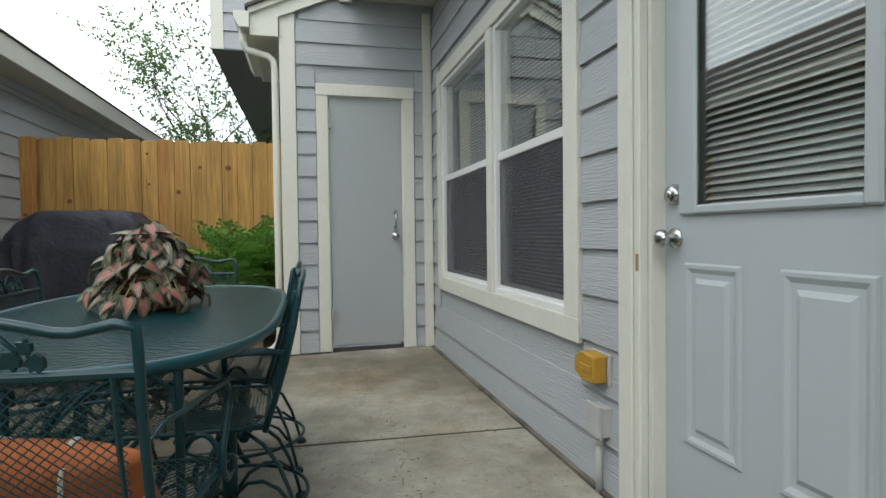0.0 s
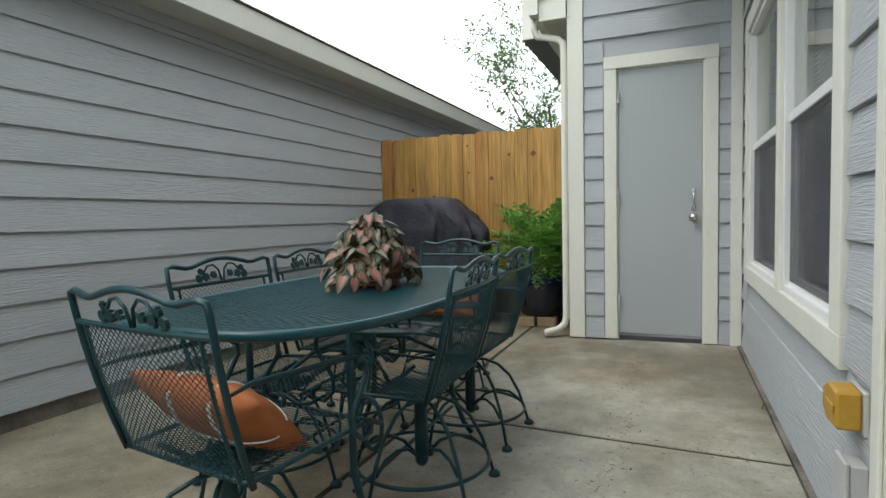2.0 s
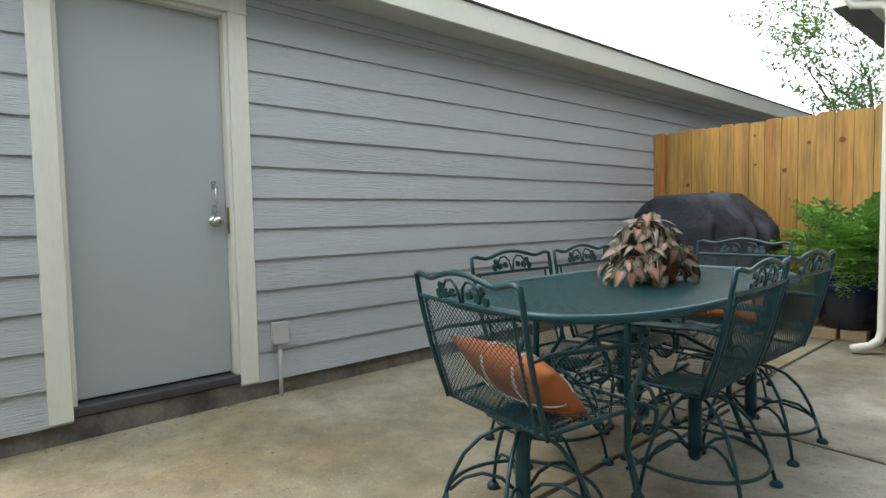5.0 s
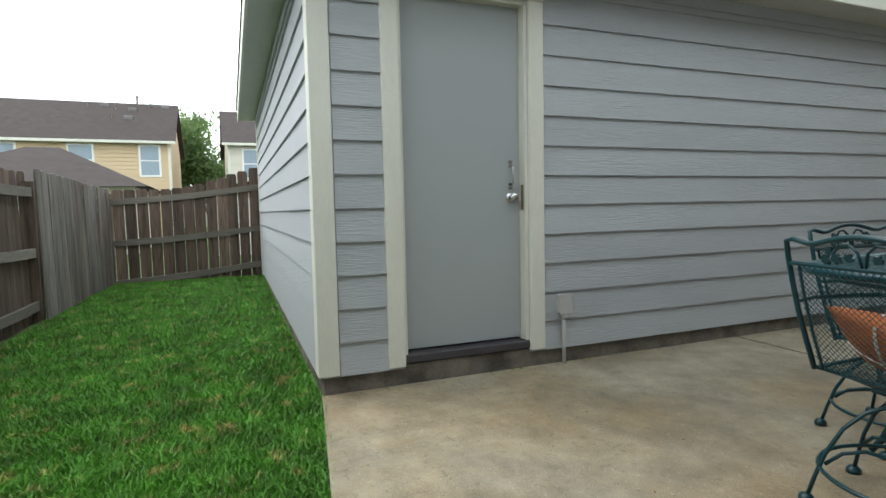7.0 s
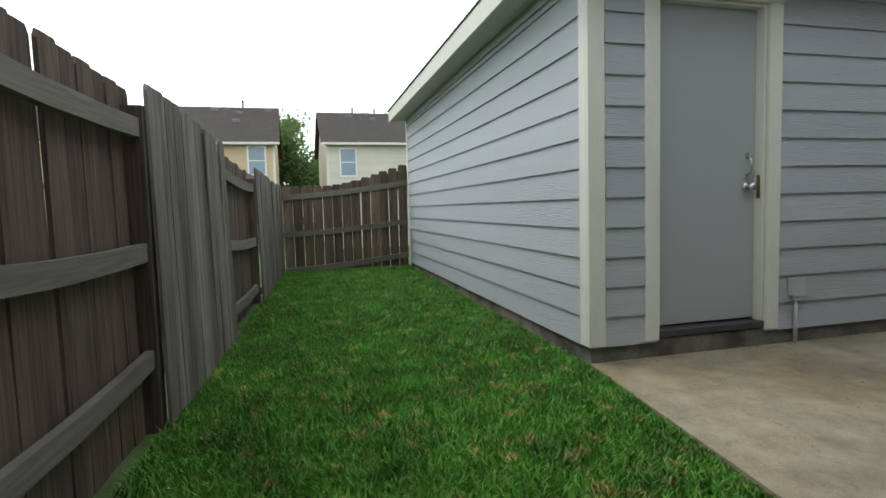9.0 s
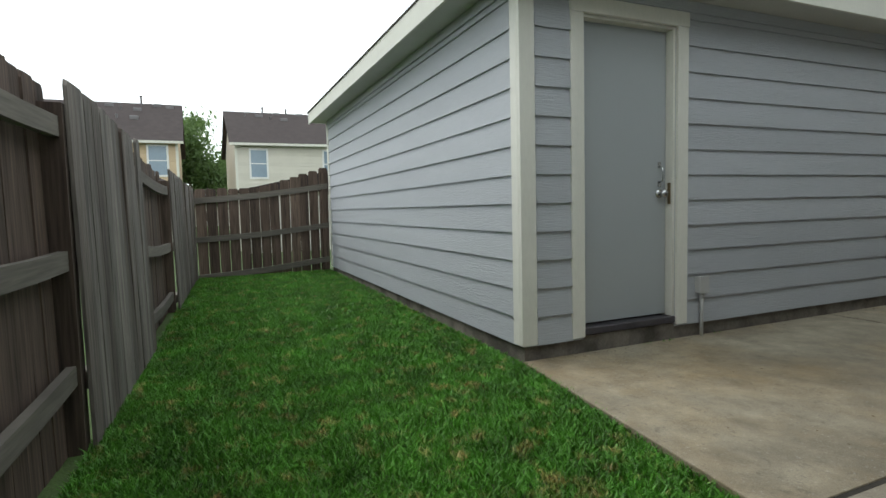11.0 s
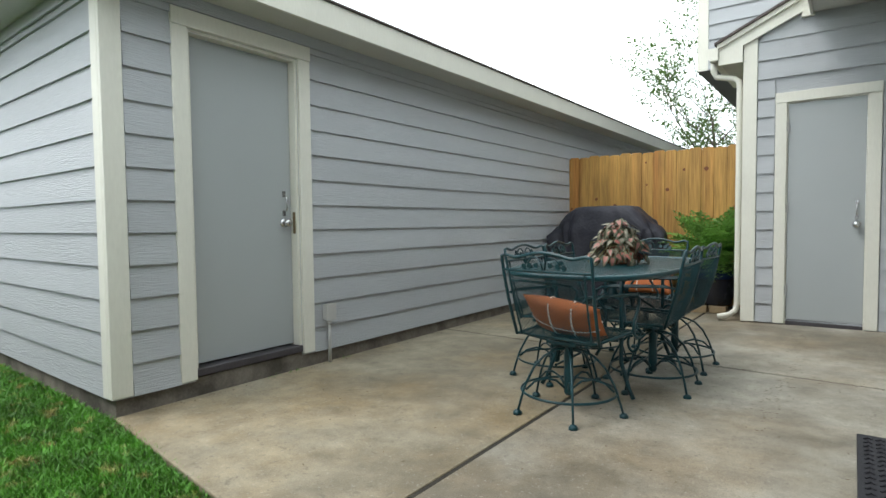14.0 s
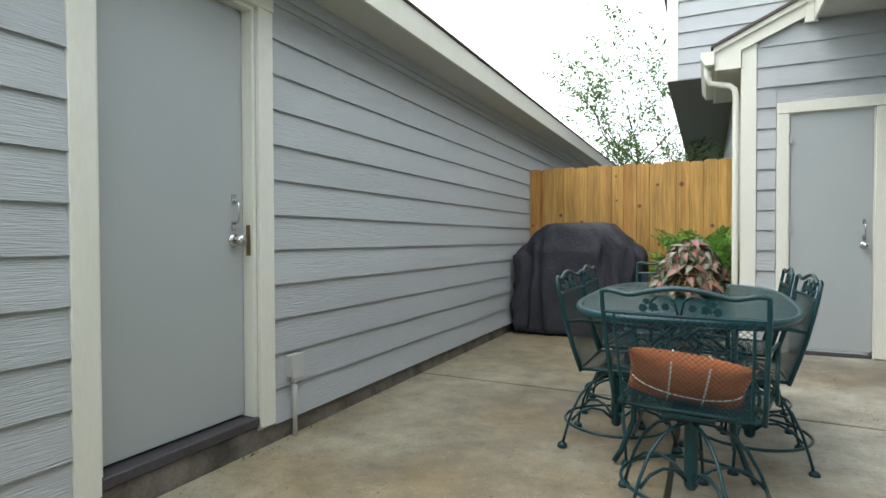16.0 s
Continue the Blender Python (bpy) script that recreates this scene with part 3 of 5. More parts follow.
# eave jutting over the patio, with an unseen roof in place of a second storey
HX2, HZ2 = 0.29, 2.86
structure("ceiling_patio", B(HX2, HX + 0.05, 0.2, SY - 0.03, HZ2, HZ2 + 0.02), soffit_paint, "grey soffit over the house wall", "soffit")
structure("trim", B(HX2 - 0.022, HX2 - 0.001, 0.2, SY - 0.06, HZ2 - 0.02, HZ2 + 0.2, bevel=0.003), trim_paint, "cream band board under the upper storey", "trim")
structure("trim", B(HX2 - 0.09, HX2 + 0.012, SY - 0.058, SY - 0.03, HZ2 - 0.03, 3.2, bevel=0.003), trim_paint, "cream corner board under the upper storey", "trim")
# unseen roof, sloped away so more sky light reaches the patio walls
structure("roof_house", prism(bmesh.new(), [(HX2 - 0.06, HZ2 + 0.2), (4.4, 4.9), (8.1, 3.1), (8.1, 3.2), (4.4, 5.02), (HX2 - 0.06, HZ2 + 0.24)], "y", -5.2, UY - 0.05), shingle, "unseen brown shingle roof over the patio side, kept low to let in sky light", "roof")
structure("roof_upper", prism(bmesh.new(), [(UX - 0.35, 5.5), (3.5, 7.6), (8.0, 5.5), (8.0, 5.6), (3.5, 7.72), (UX - 0.35, 5.62)], "y", UY - 0.35, 14.3), shingle, "brown shingle roof of the upper storey", "roof")
structure("wall_house_back", B(7.8, 8.0, YA, 14.0, -0.1, 3.1), dark_inside, "far wall that closes the house")
structure("wall_house_end", B(HX + 0.15, 7.8, YA - 0.14, YA, -0.1, 2.9), siding_x, "end wall that closes the house")

# window: cream casing, white vinyl frame, two units, half screens
for a, b, c, d in ((WY0 - 0.12, WY0, WZ0, WZ1), (WY1, WY1 + 0.10, WZ0, WZ1), (WY0 - 0.12, WY1 + 0.10, WZ0 - 0.10, WZ0), (WY0 - 0.12, WY1 + 0.10, WZ1, WZ1 + 0.1)):
    structure("trim", B(HX - 0.03, HX - 0.001, a, b, c, d, bevel=0.003), trim_paint, "cream painted window casing board", "trim")
MUL0, MUL1, MEET = 3.105, 3.235, 1.388
structure("trim", B(HX - 0.03, HX + 0.1, MUL0 + 0.02, MUL1 - 0.02, WZ0, WZ1, bevel=0.003), trim_paint, "cream mullion between two windows", "trim")
slat_m = mat("white_blind_slat", (0.80, 0.80, 0.78), 0.5, vary=0.04, bump=0)
for n_unit, (a, b) in enumerate(((WY0, MUL0 + 0.02), (MUL1 - 0.02, WY1))):
    win = holder("window_1" if n_unit == 0 else "window_2", "white vinyl single-hung window with dark half screen", "window", kind="structure")
    f = 0.03
    for y0, y1, z0, z1 in ((a, a + f, WZ0, WZ1), (b - f, b, WZ0, WZ1), (a + f, b - f, WZ0, WZ0 + f), (a + f, b - f, WZ1 - f, WZ1)):
        part("window_frame", B(HX - 0.012, HX + 0.075, y0, y1, z0, z1, bevel=0.003), vinyl, win)
    part("meeting_rail", B(HX + 0.004, HX + 0.045, a + f, b - f, MEET - 0.02, MEET + 0.025, bevel=0.003), vinyl, win)
    for y0, y1 in ((a + f, a + f + 0.028), (b - f - 0.028, b - f)):
        part("sash_stile", B(HX + 0.03, HX + 0.055, y0, y1, WZ0 + f, MEET - 0.02), vinyl, win)
    part("sash_rail", B(HX + 0.03, HX + 0.055, a + f + 0.028, b - f - 0.028, WZ0 + f, WZ0 + f + 0.035), vinyl, win)
    pane = part("pane", B(HX + 0.022, HX + 0.026, a + f, b - f, MEET + 0.025, WZ1 - f), glass, win)
    pane.visible_shadow = False
    pane = part("pane", B(HX + 0.040, HX + 0.044, a + f + 0.028, b - f - 0.028, WZ0 + f + 0.035, MEET - 0.02), glass, win)
    pane.visible_shadow = False
    part("screen_frame", B(HX + 0.008, HX + 0.016, a + f, b - f, WZ0 + f, WZ0 + f + 0.018), vinyl, win)
    blind = holder("window_blind", "lowered white mini blind behind the window", "blind", "window blinds")
    part("head_rail", B(HX + 0.085, HX + 0.12, a + f, b - f, WZ1 - 0.075, WZ1 - 0.04), slat_m, blind)
    bm = bmesh.new()
    w = 0.011
    prism(bm, [(-w, -0.0035), (0, 0.001), (w, 0.0035), (w, 0.0045), (0, 0.002), (-w, -0.0025)], "y", a + f + 0.01, b - f - 0.01)
    slat = mesh_of("slat", bm, slat_m)
    k = 0
    while WZ0 + 0.07 + k * 0.021 < WZ1 - 0.09:
        s = new("slat", slat)
        s.parent, s.location = blind, (HX + 0.1, 0, WZ0 + 0.07 + k * 0.021)
        k += 1


def screen(y0, y1, z0, z1, x):
    """Woven insect screen: a see-through dark mesh."""
    m = bpy.data.materials.get("insect_screen_mesh")
    if m is None:
        m = bpy.data.materials.new("insect_screen_mesh")
        m.use_nodes = True
        n, l = m.node_tree.nodes, m.node_tree.links
        b = n["Principled BSDF"]
        b.inputs["Base Color"].default_value, b.inputs["Roughness"].default_value = (0.05, 0.05, 0.068, 1), 0.6
        tr, mx = n.new("ShaderNodeBsdfTransparent"), n.new("ShaderNodeMixShader")
        mx.inputs["Fac"].default_value = 0.38
        l.new(tr.outputs["BSDF"], mx.inputs[1])
        l.new(b.outputs["BSDF"], mx.inputs[2])
        l.new(mx.outputs["Shader"], n["Material Output"].inputs["Surface"])
    return B(x, x + 0.0015, y0, y1, z0, z1), m


for wname, (a, b) in (("window_1", (WY0, MUL0 + 0.02)), ("window_2", (MUL1 - 0.02, WY1))):
    bm, m = screen(a + 0.03, b - 0.03, WZ0 + 0.048, MEET - 0.02, HX + 0.012)
    part("insect_screen", bm, m, bpy.data.objects[wname], "dark woven insect screen")

# added room box behind the glass, coloured dark so the panes look unlit inside
structure("wall_room", B(3.9, 4.0, -1.0, 6.0, 0.0, 2.7), dark_inside, "added room's far wall behind the window, indoor shade in its dark colour")
structure("floor_room", B(T, 3.9, -1.0, 6.0, -0.1, 0.0), dark_inside, "added room's floor, indoor shade in its dark colour", "floor")
structure("ceiling_room", B(T, 3.9, -1.0, 6.0, 2.6, 2.7), dark_inside, "added room's ceiling, indoor shade in its dark colour", "ceiling")
lamp_m = bpy.data.materials.new("lit_lamp_tube")
lamp_m.use_nodes = True
lamp_m.node_tree.nodes["Principled BSDF"].inputs["Emission Color"].default_value = (1.0, 0.86, 0.55, 1)
lamp_m.node_tree.nodes["Principled BSDF"].inputs["Emission Strength"].default_value = 6.0
rl = holder("ceiling_light", "lit warm tube light on the room ceiling behind the glass", "lamp")
part("frame", B(1.9, 3.1, 1.75, 2.35, 2.565, 2.598), slat_m, rl)
for yy in (1.82, 1.97, 2.12, 2.27):
    part("tube", tube(bmesh.new(), [(1.95, yy, 2.55), (3.05, yy, 2.55)], 0.015, 8), lamp_m, rl, "warm lit tube")
structure("wall_room_side", B(T, 3.9, 6.0, 6.1, 0.0, 2.7), dark_inside, "added room's side wall, indoor shade in its dark colour")
structure("wall_room_near", B(T, 3.9, -1.1, -1.0, 0.0, 2.7), dark_inside, "added room's side wall, indoor shade in its dark colour")

# patio door: half glass with blinds, two raised panels
DX = HX + 0.046
LY0, LY1, LZ0, LZ1 = 0.935, 1.553, 1.005, 1.99
GYA, GYB, GZA, GZB = LY0 + 0.04, LY1 - 0.075, LZ0 + 0.025, LZ1 - 0.04
bm = bmesh.new()
DA, DB = PY0 + 0.022, PY1 - 0.022
box(bm, DX, DX + 0.045, DA, LY0 + 0.02, PZ0 + 0.01, PZ1 - 0.02)
box(bm, DX, DX + 0.045, LY1 - 0.02, DB, PZ0 + 0.01, PZ1 - 0.02)
box(bm, DX, DX + 0.045, LY0 + 0.02, LY1 - 0.02, PZ0 + 0.01, LZ0 + 0.015)
box(bm, DX, DX + 0.045, LY0 + 0.02, LY1 - 0.02, LZ1 - 0.02, PZ1 - 0.02)
door_p = structure("door_3", bm, patio_door_paint, "pale grey half-glass patio door, shut", "door")
for y0, y1, z0, z1 in ((LY0, LY0 + 0.04, LZ0, LZ1), (LY1 - 0.075, LY1, LZ0, LZ1), (LY0 + 0.04, LY1 - 0.075, LZ0, LZ0 + 0.028), (LY0 + 0.04, LY1 - 0.075, LZ1 - 0.04, LZ1)):
    part("glass_frame", B(DX - 0.016, DX - 0.0005, y0, y1, z0, z1, bevel=0.006), patio_door_paint, door_p)
for y0, y1 in ((0.945, 1.188), (1.31, 1.539)):
    z0, z1 = 0.312, 0.862
    bm = bmesh.new()
    rings = [[(y0 + d, z0 + d, x), (y1 - d, z0 + d, x), (y1 - d, z1 - d, x), (y0 + d, z1 - d, x)] for d, x in ((0, DX - 0.0006), (0.006, DX - 0.008), (0.016, DX - 0.008), (0.03, DX - 0.001), (0.045, DX - 0.001), (0.06, DX - 0.008))]
    vs = [[bm.verts.new((x, y, z)) for y, z, x in ring] for ring in rings]
    for p, q in zip(vs, vs[1:]):
        for k in range(4):
            bm.faces.new((p[k], p[(k + 1) % 4], q[(k + 1) % 4], q[k]))
    bm.faces.new(vs[-1])
    part("raised_panel", bm, patio_door_paint, door_p)
p = part("pane", B(DX + 0.006, DX + 0.010, LY0 + 0.021, LY1 - 0.021, LZ0 + 0.016, LZ1 - 0.021), glass, door_p)
p.visible_shadow = False
for y0, y1 in ((PY0, PY0 + 0.02), (PY1 - 0.02, PY1)):
    part("door_jamb", B(HX - 0.003, T, y0, y1, 0.06, PZ1), trim_paint, door_p, "cream door jamb")
part("door_jamb", B(HX - 0.003, T, PY0 + 0.02, PY1 - 0.02, PZ1 - 0.018, PZ1), trim_paint, door_p, "cream door jamb")
part("door_sill", B(HX - 0.05, T, PY0, PY1, PZ0 - 0.03, PZ0, bevel=0.004), sill_gap_dark, door_p, "dark metal door sill")
for y0, y1, z0, z1 in ((PY1, PY1 + 0.13, 0.01, PZ1), (PY0 - 0.13, PY0, 0.01, PZ1), (PY0 - 0.13, PY1 + 0.13, PZ1, PZ1 + 0.1)):
    structure("trim", B(HX - 0.034, HX - 0.001, y0, y1, z0, z1, bevel=0.004), trim_paint, "cream painted patio door casing", "trim")
    structure("trim", B(HX - 0.046, HX - 0.0345, y0 + (0.03 if y0 >= PY1 else 0), y1 - (0.09 if y0 >= PY1 else 0.03), z0, z1 - (0.03 if z0 > 1 else 0), bevel=0.003), trim_paint, "cream moulding on the door casing", "trim")
knob(door_p, (DX - 0.0005, DB - 0.050, 0.935), "x", -1, "round silver knob on the patio door")
db = new("deadbolt")
db.empty_display_size, db.location, db.parent = 0.05, (DX - 0.0005, DB - 0.050, 1.07), door_p
tagged(db, "round silver deadbolt")
part("rose", lathe(bmesh.new(), [(0.033, 0), (0.033, -0.008), (0.027, -0.02), (0.024, -0.024)], 20, axis="x"), chrome, db, smooth=True)
part("cylinder", lathe(bmesh.new(), [(0.016, -0.0245), (0.015, -0.03), (0.004, -0.031)], 16, axis="x"), chrome, db, smooth=True)
blind = holder("door_blind", "white mini blind slats behind the patio door glass", "blind")
bm = bmesh.new()
w = 0.0135
prism(bm, [(-w, -0.0095), (0, 0.0005), (w, 0.0085), (w, 0.0095), (0, 0.0015), (-w, -0.0085)], "y", LY0 + 0.05, LY1 - 0.04)
slat = mesh_of("slat", bm, slat_m)
k = 0
while LZ0 + 0.03 + k * 0.0225 < LZ1 - 0.06:
    s = new("slat", slat)
    s.parent, s.location = blind, (DX + 0.062, 0, LZ0 + 0.03 + k * 0.0225)
    k += 1
part("head_rail", B(DX + 0.05, DX + 0.075, LY0 + 0.045, LY1 - 0.035, LZ1 - 0.055, LZ1 - 0.03), slat_m, blind)
part("paint_chip", B(HX - 0.0352, HX - 0.0341, 1.661, 1.677, 0.83, 0.885), mat("bare_wood_chip", (0.30, 0.19, 0.09), 0.8, vary=0.2), door_p, "flaked paint showing bare wood")

# ---- new cedar fence across the side yard ----
FY = 5.71
cf = holder("cedar_fence", "new orange-brown cedar picket fence between garage and house", "fence")


def picket(width, height, thick, ear=0.03):
    """A dog-eared fence board standing on z = 0, its face towards -y."""
    bm = bmesh.new()
    prism(bm, [(0.0, 0.0), (width, 0.0), (width, height - ear), (width - ear, height), (ear, height), (0.0, height - ear)], "y", 0.0, thick)
    for v in bm.verts:
        if v.co.y < thick / 2:
            v.co.x += 0.0034 if v.co.x < width / 2 else -0.0034
            v.co.z -= 0.004 if v.co.z > height - 0.1 else 0.0
    return bm


rng = random.Random(7)
cedar_meshes = [mesh_of("picket", picket(0.1405, 1.878 + d, 0.017, 0.02), cedar) for d in (0.0, -0.008, 0.007)]
x = GX + 0.02
k = 0
while x < SX0 - 0.16:
    o = new("picket", cedar_meshes[k % 3])
    o.parent = cf
    o.location = (x, FY + (0.0022 if k % 2 else 0.0) + rng.uniform(0, 0.001), -0.02)
    o.rotation_euler = (0, rng.uniform(-0.001, 0.001), 0)
    for _ in range(rng.choice((1, 1, 2, 3))):
        kx, kz = x + rng.uniform(0.03, 0.11), rng.uniform(0.5, 1.75)
        bm = bmesh.new()
        lathe(bm, [(0.02 * rng.uniform(0.5, 1.35), 0.0), (0.007, -0.0012)], 11, (kx, FY - 0.0035, kz), "y")
        part("knot", bm, knot_wood, cf)
    x += 0.1385
    k += 1
for z in (0.3, 0.95, 1.6):
    part("rail", B(GX + 0.02, SX0 - 0.02, FY + 0.021, FY + 0.06, z, z + 0.09), cedar, cf)

# ---- old weathered fence along the lawn ----


def fence_y(x):
    return -2.5 - 0.078 * (x + 2.6)


def fence_top(x):
    return 1.31 + 0.21 * max(0.0, min(1.2, (x + 7.75) / 5.15))


of = holder("old_fence", "weathered grey-brown board fence along the lawn", "fence")
rng = random.Random(11)
old_pickets = [mesh_of("picket", picket(0.142, 1.0, 0.016, 0.018), m) for n, m in enumerate((old_wood, old_dark))]


def run_fence(parent, p0, p1, side, top, foot, dark, step=0.139):
    """Boards from p0 to p1; side: how far they stand off the line; top, foot: functions of the share along it."""
    a, b = Vector((*p0, 0)), Vector((*p1, 0))
    d = (b - a).normalized()
    n = Vector((-d.y, d.x, 0))
    length = (b - a).length
    yaw = math.atan2(d.y, d.x)
    s = 0.0
    while s < length - 0.05:
        f = s / length
        z0, z1 = foot(f), top(f) + rng.uniform(-0.009, 0.009)
        o = new("picket", old_pickets[dark])
        o.parent = parent
        o.location = a + d * s + n * (side + rng.uniform(-0.004, 0.004)) + Vector((0, 0, z0))
        o.rotation_euler = (rng.uniform(-0.01, 0.01) - 0.015, rng.uniform(-0.008, 0.008), yaw)
        o.scale = (min(1.0, (length - s + 0.06) / 0.142), 1, z1 - z0)
        s += step + rng.uniform(0, 0.005)


def rails(parent, p0, p1, side, levels0, levels1):
    a, b = Vector((*p0, 0)), Vector((*p1, 0))
    d = (b - a).normalized()
    n = Vector((-d.y, d.x, 0))
    for z0, z1 in zip(levels0, levels1):
        bm = bmesh.new()
        pts = []
        for f in (0, 0.25, 0.5, 0.75, 1):
            c = a.lerp(b, f) + n * side
            z = z0 + (z1 - z0) * f - 0.025 * math.sin(math.pi * f)
            pts.append((c, z))
        rings = [[bm.verts.new(c + n * u + Vector((0, 0, z + w))) for u, w in ((-0.019, -0.043), (0.019, -0.043), (0.019, 0.043), (-0.019, 0.043))] for c, z in pts]
        for r0, r1 in zip(rings, rings[1:]):
            for k in range(4):
                bm.faces.new((r0[k], r0[(k + 1) % 4], r1[(k + 1) % 4], r1[k]))
        bm.faces.new(rings[0][::-1])
        bm.faces.new(rings[-1])
        part("rail", bm, old_rail, parent, "pale weathered rail")


def foot_of(x):
    return lawn_z(x, fence_y(x)) - 0.01


# stretches along x: rails showing, boards showing, and so on
STRETCH = [(3.2, 1.1, "rails"), (1.1, -0.75, "boards"), (-0.75, -2.49, "rails"), (-2.49, -4.28, "boards"), (-4.28, -5.95, "rails"), (-5.95, -8.5, "boards")]
for xa, xb, how in STRETCH:
    p0, p1 = (xa, fence_y(xa)), (xb, fence_y(xb))
    top = lambda f, xa=xa, xb=xb: fence_top(xa + (xb - xa) * f) + (0.02 if how == "boards" else -0.01)
    foot = lambda f, xa=xa, xb=xb: foot_of(xa + (xb - xa) * f)
    za, zb = fence_top(xa), fence_top(xb)
    # walking towards -x the lawn lies on the right-hand side
    if how == "boards":
        run_fence(of, p0, p1, -0.085, top, foot, 0)
    else:
        run_fence(of, p0, p1, 0.02, top, foot, 1)
    rails(of, p0, p1, -0.02, [za - 0.2, za - 0.77, za - 1.33], [zb - 0.2, zb - 0.77, zb - 1.27])
    part("post", B(xa - 0.06, xa + 0.05, fence_y(xa) - 0.055, fence_y(xa) + 0.05, -0.2, za - 0.1), old_dark, of, "dark damp post")

ff = holder("far_fence", "weathered brown board fence across the lawn's end", "fence")
FX = -8.55
fa, fb = (FX, fence_y(FX) + 0.05), (FX, end_y(FX) - 0.02)
run_fence(ff, fb, fa, 0.0, lambda f: 1.31 + 0.31 * max(0.0, 1 - f / 0.6) ** 1.3, lambda f: -0.05, 1, 0.1475)
rails(ff, fa, fb, -0.045, [1.13, 0.56, 0.00], [1.34, 0.72, 0.18])
part("post", B(FX - 0.03, FX + 0.06, fb[1] - 0.10, fb[1] - 0.01, -0.1, 1.55), old_dark, ff, "dark damp post")
part("post", B(FX - 0.03, FX + 0.06, fa[1] - 0.06, fa[1] + 0.03, -0.1, 1.25), old_dark, ff, "dark damp post")

# ---- garden table ----
TX, TY, TZ = -0.63, 2.08, 0.727
HW, HL, NP = 0.448, 0.875, 3.3


def outline(t, grow=0.0):
    c, s = math.cos(t), math.sin(t)
    return ((HW + grow) * math.copysign(abs(c) ** (2 / NP), c), (HL + grow) * math.copysign(abs(s) ** (2 / NP), s))


def half_x(y):
    return HW * max(0.0, 1 - (abs(y) / HL) ** NP) ** (1 / NP)


def strand(verts, faces, pts, w, h):
    """A thin three-sided metal strand along points, added to lists."""
    base = len(verts)
    for i, p in enumerate(pts):
        a, b = pts[max(i - 1, 0)], pts[min(i + 1, len(pts) - 1)]
        d = (Vector(b) - Vector(a)).normalized()
        n = w[1] if isinstance(w, tuple) else Vector((0, 0, 1))
        side = d.cross(n).normalized() * (w[0] if isinstance(w, tuple) else w)
        p = Vector(p)
        verts += [p + side, p - side, p - n * h]
    for i in range(len(pts) - 1):
        o = base + 3 * i
        faces += [(o, o + 1, o + 4, o + 3), (o + 1, o + 2, o + 5, o + 4), (o + 2, o, o + 3, o + 5)]


def strands_part(name, verts, faces, material, parent, label=""):
    me = bpy.data.meshes.new(name)
    me.from_pydata([tuple(v) for v in verts], [], faces)
    me.materials.append(material)
    ob = new(name, me)
    ob.parent = parent
    return tagged(ob, label)


table = holder("garden_table", "oval dark green wrought-iron patio table with mesh top", "table", at=(TX, TY, -0.008))
V, F = [], []
pitch, seg = 0.0098, 0.0240
row = -HL + 0.012
k = 0
while row < HL - 0.01:
    hx = half_x(row) - 0.004
    if hx > 0.03:
        n = max(2, int(2 * hx / seg))
        strand(V, F, [(-hx + 2 * hx * i / n, row + (pitch * 0.46 if (i + k) % 2 else 0), TZ - 0.004) for i in range(n + 1)], 0.0027, 0.0025)
    row += pitch * 0.92
    k += 1
strands_part("mesh_top", V, F, table_iron, table, "dark green expanded-metal mesh top")
rim = [(*outline(2 * math.pi * i / 96), TZ - 0.012) for i in range(96)]
part("rim", tube(bmesh.new(), rim, 0.016, 8, closed=True, flat=0.8), table_iron, table, "rounded dark green rim", smooth=True)
part("under_frame", tube(bmesh.new(), [(outline(2 * math.pi * i / 72, -0.1)[0], outline(2 * math.pi * i / 72, -0.1)[1], TZ - 0.03) for i in range(72)], 0.009, 6, closed=True), iron, table)
for yb in (-0.5, 0.0, 0.5):
    part("cross_bar", tube(bmesh.new(), [(-half_x(yb) + 0.03, yb, TZ - 0.026), (half_x(yb) - 0.03, yb, TZ - 0.026)], 0.009, 6), iron, table)
part("umbrella_sleeve", lathe(bmesh.new(), [(0.045, TZ - 0.22), (0.05, TZ - 0.2), (0.03, TZ - 0.18), (0.03, TZ - 0.02), (0.06, TZ - 0.01)], 16), iron, table, smooth=True)
for sx in (-1, 1):
    for sy in (-1, 1):
        lx, ly = sx * 0.20, sy * 0.42
        part("leg", tube(bmesh.new(), [(lx, ly, TZ - 0.03), (lx, ly, 0.5), (lx, ly, 0.2), (lx * 1.25, ly * 1.04, 0.06), (lx * 1.4, ly * 1.07, 0.01)], 0.0125, 8), iron, table, smooth=True)
        curl = []
        for i in range(26):
            a = i / 25 * 2.6 * math.pi
            r = 0.10 * (1 - i / 30)
            curl.append((lx - sx * 0.0 + sx * (0.09 - r * math.cos(a)) * 0.6, ly - sy * 0.02, 0.33 + r * math.sin(a) * 1.2))
        part("scroll", tube(bmesh.new(), curl, 0.008, 6), iron, table, smooth=True)
        part("brace", tube(bmesh.new(), [(lx, ly, 0.30), (lx * 0.9, ly * 0.7, 0.42), (lx * 0.6, ly * 0.35, 0.5), (0.02 * sx, 0.03 * sy, TZ - 0.20)], 0.009, 6), iron, table, smooth=True)
for sx in (-1, 1):
    part("stretcher", tube(bmesh.new(), [(sx * 0.20, -0.42, 0.13), (sx * 0.20, 0.42, 0.13)], 0.008, 6), iron, table)

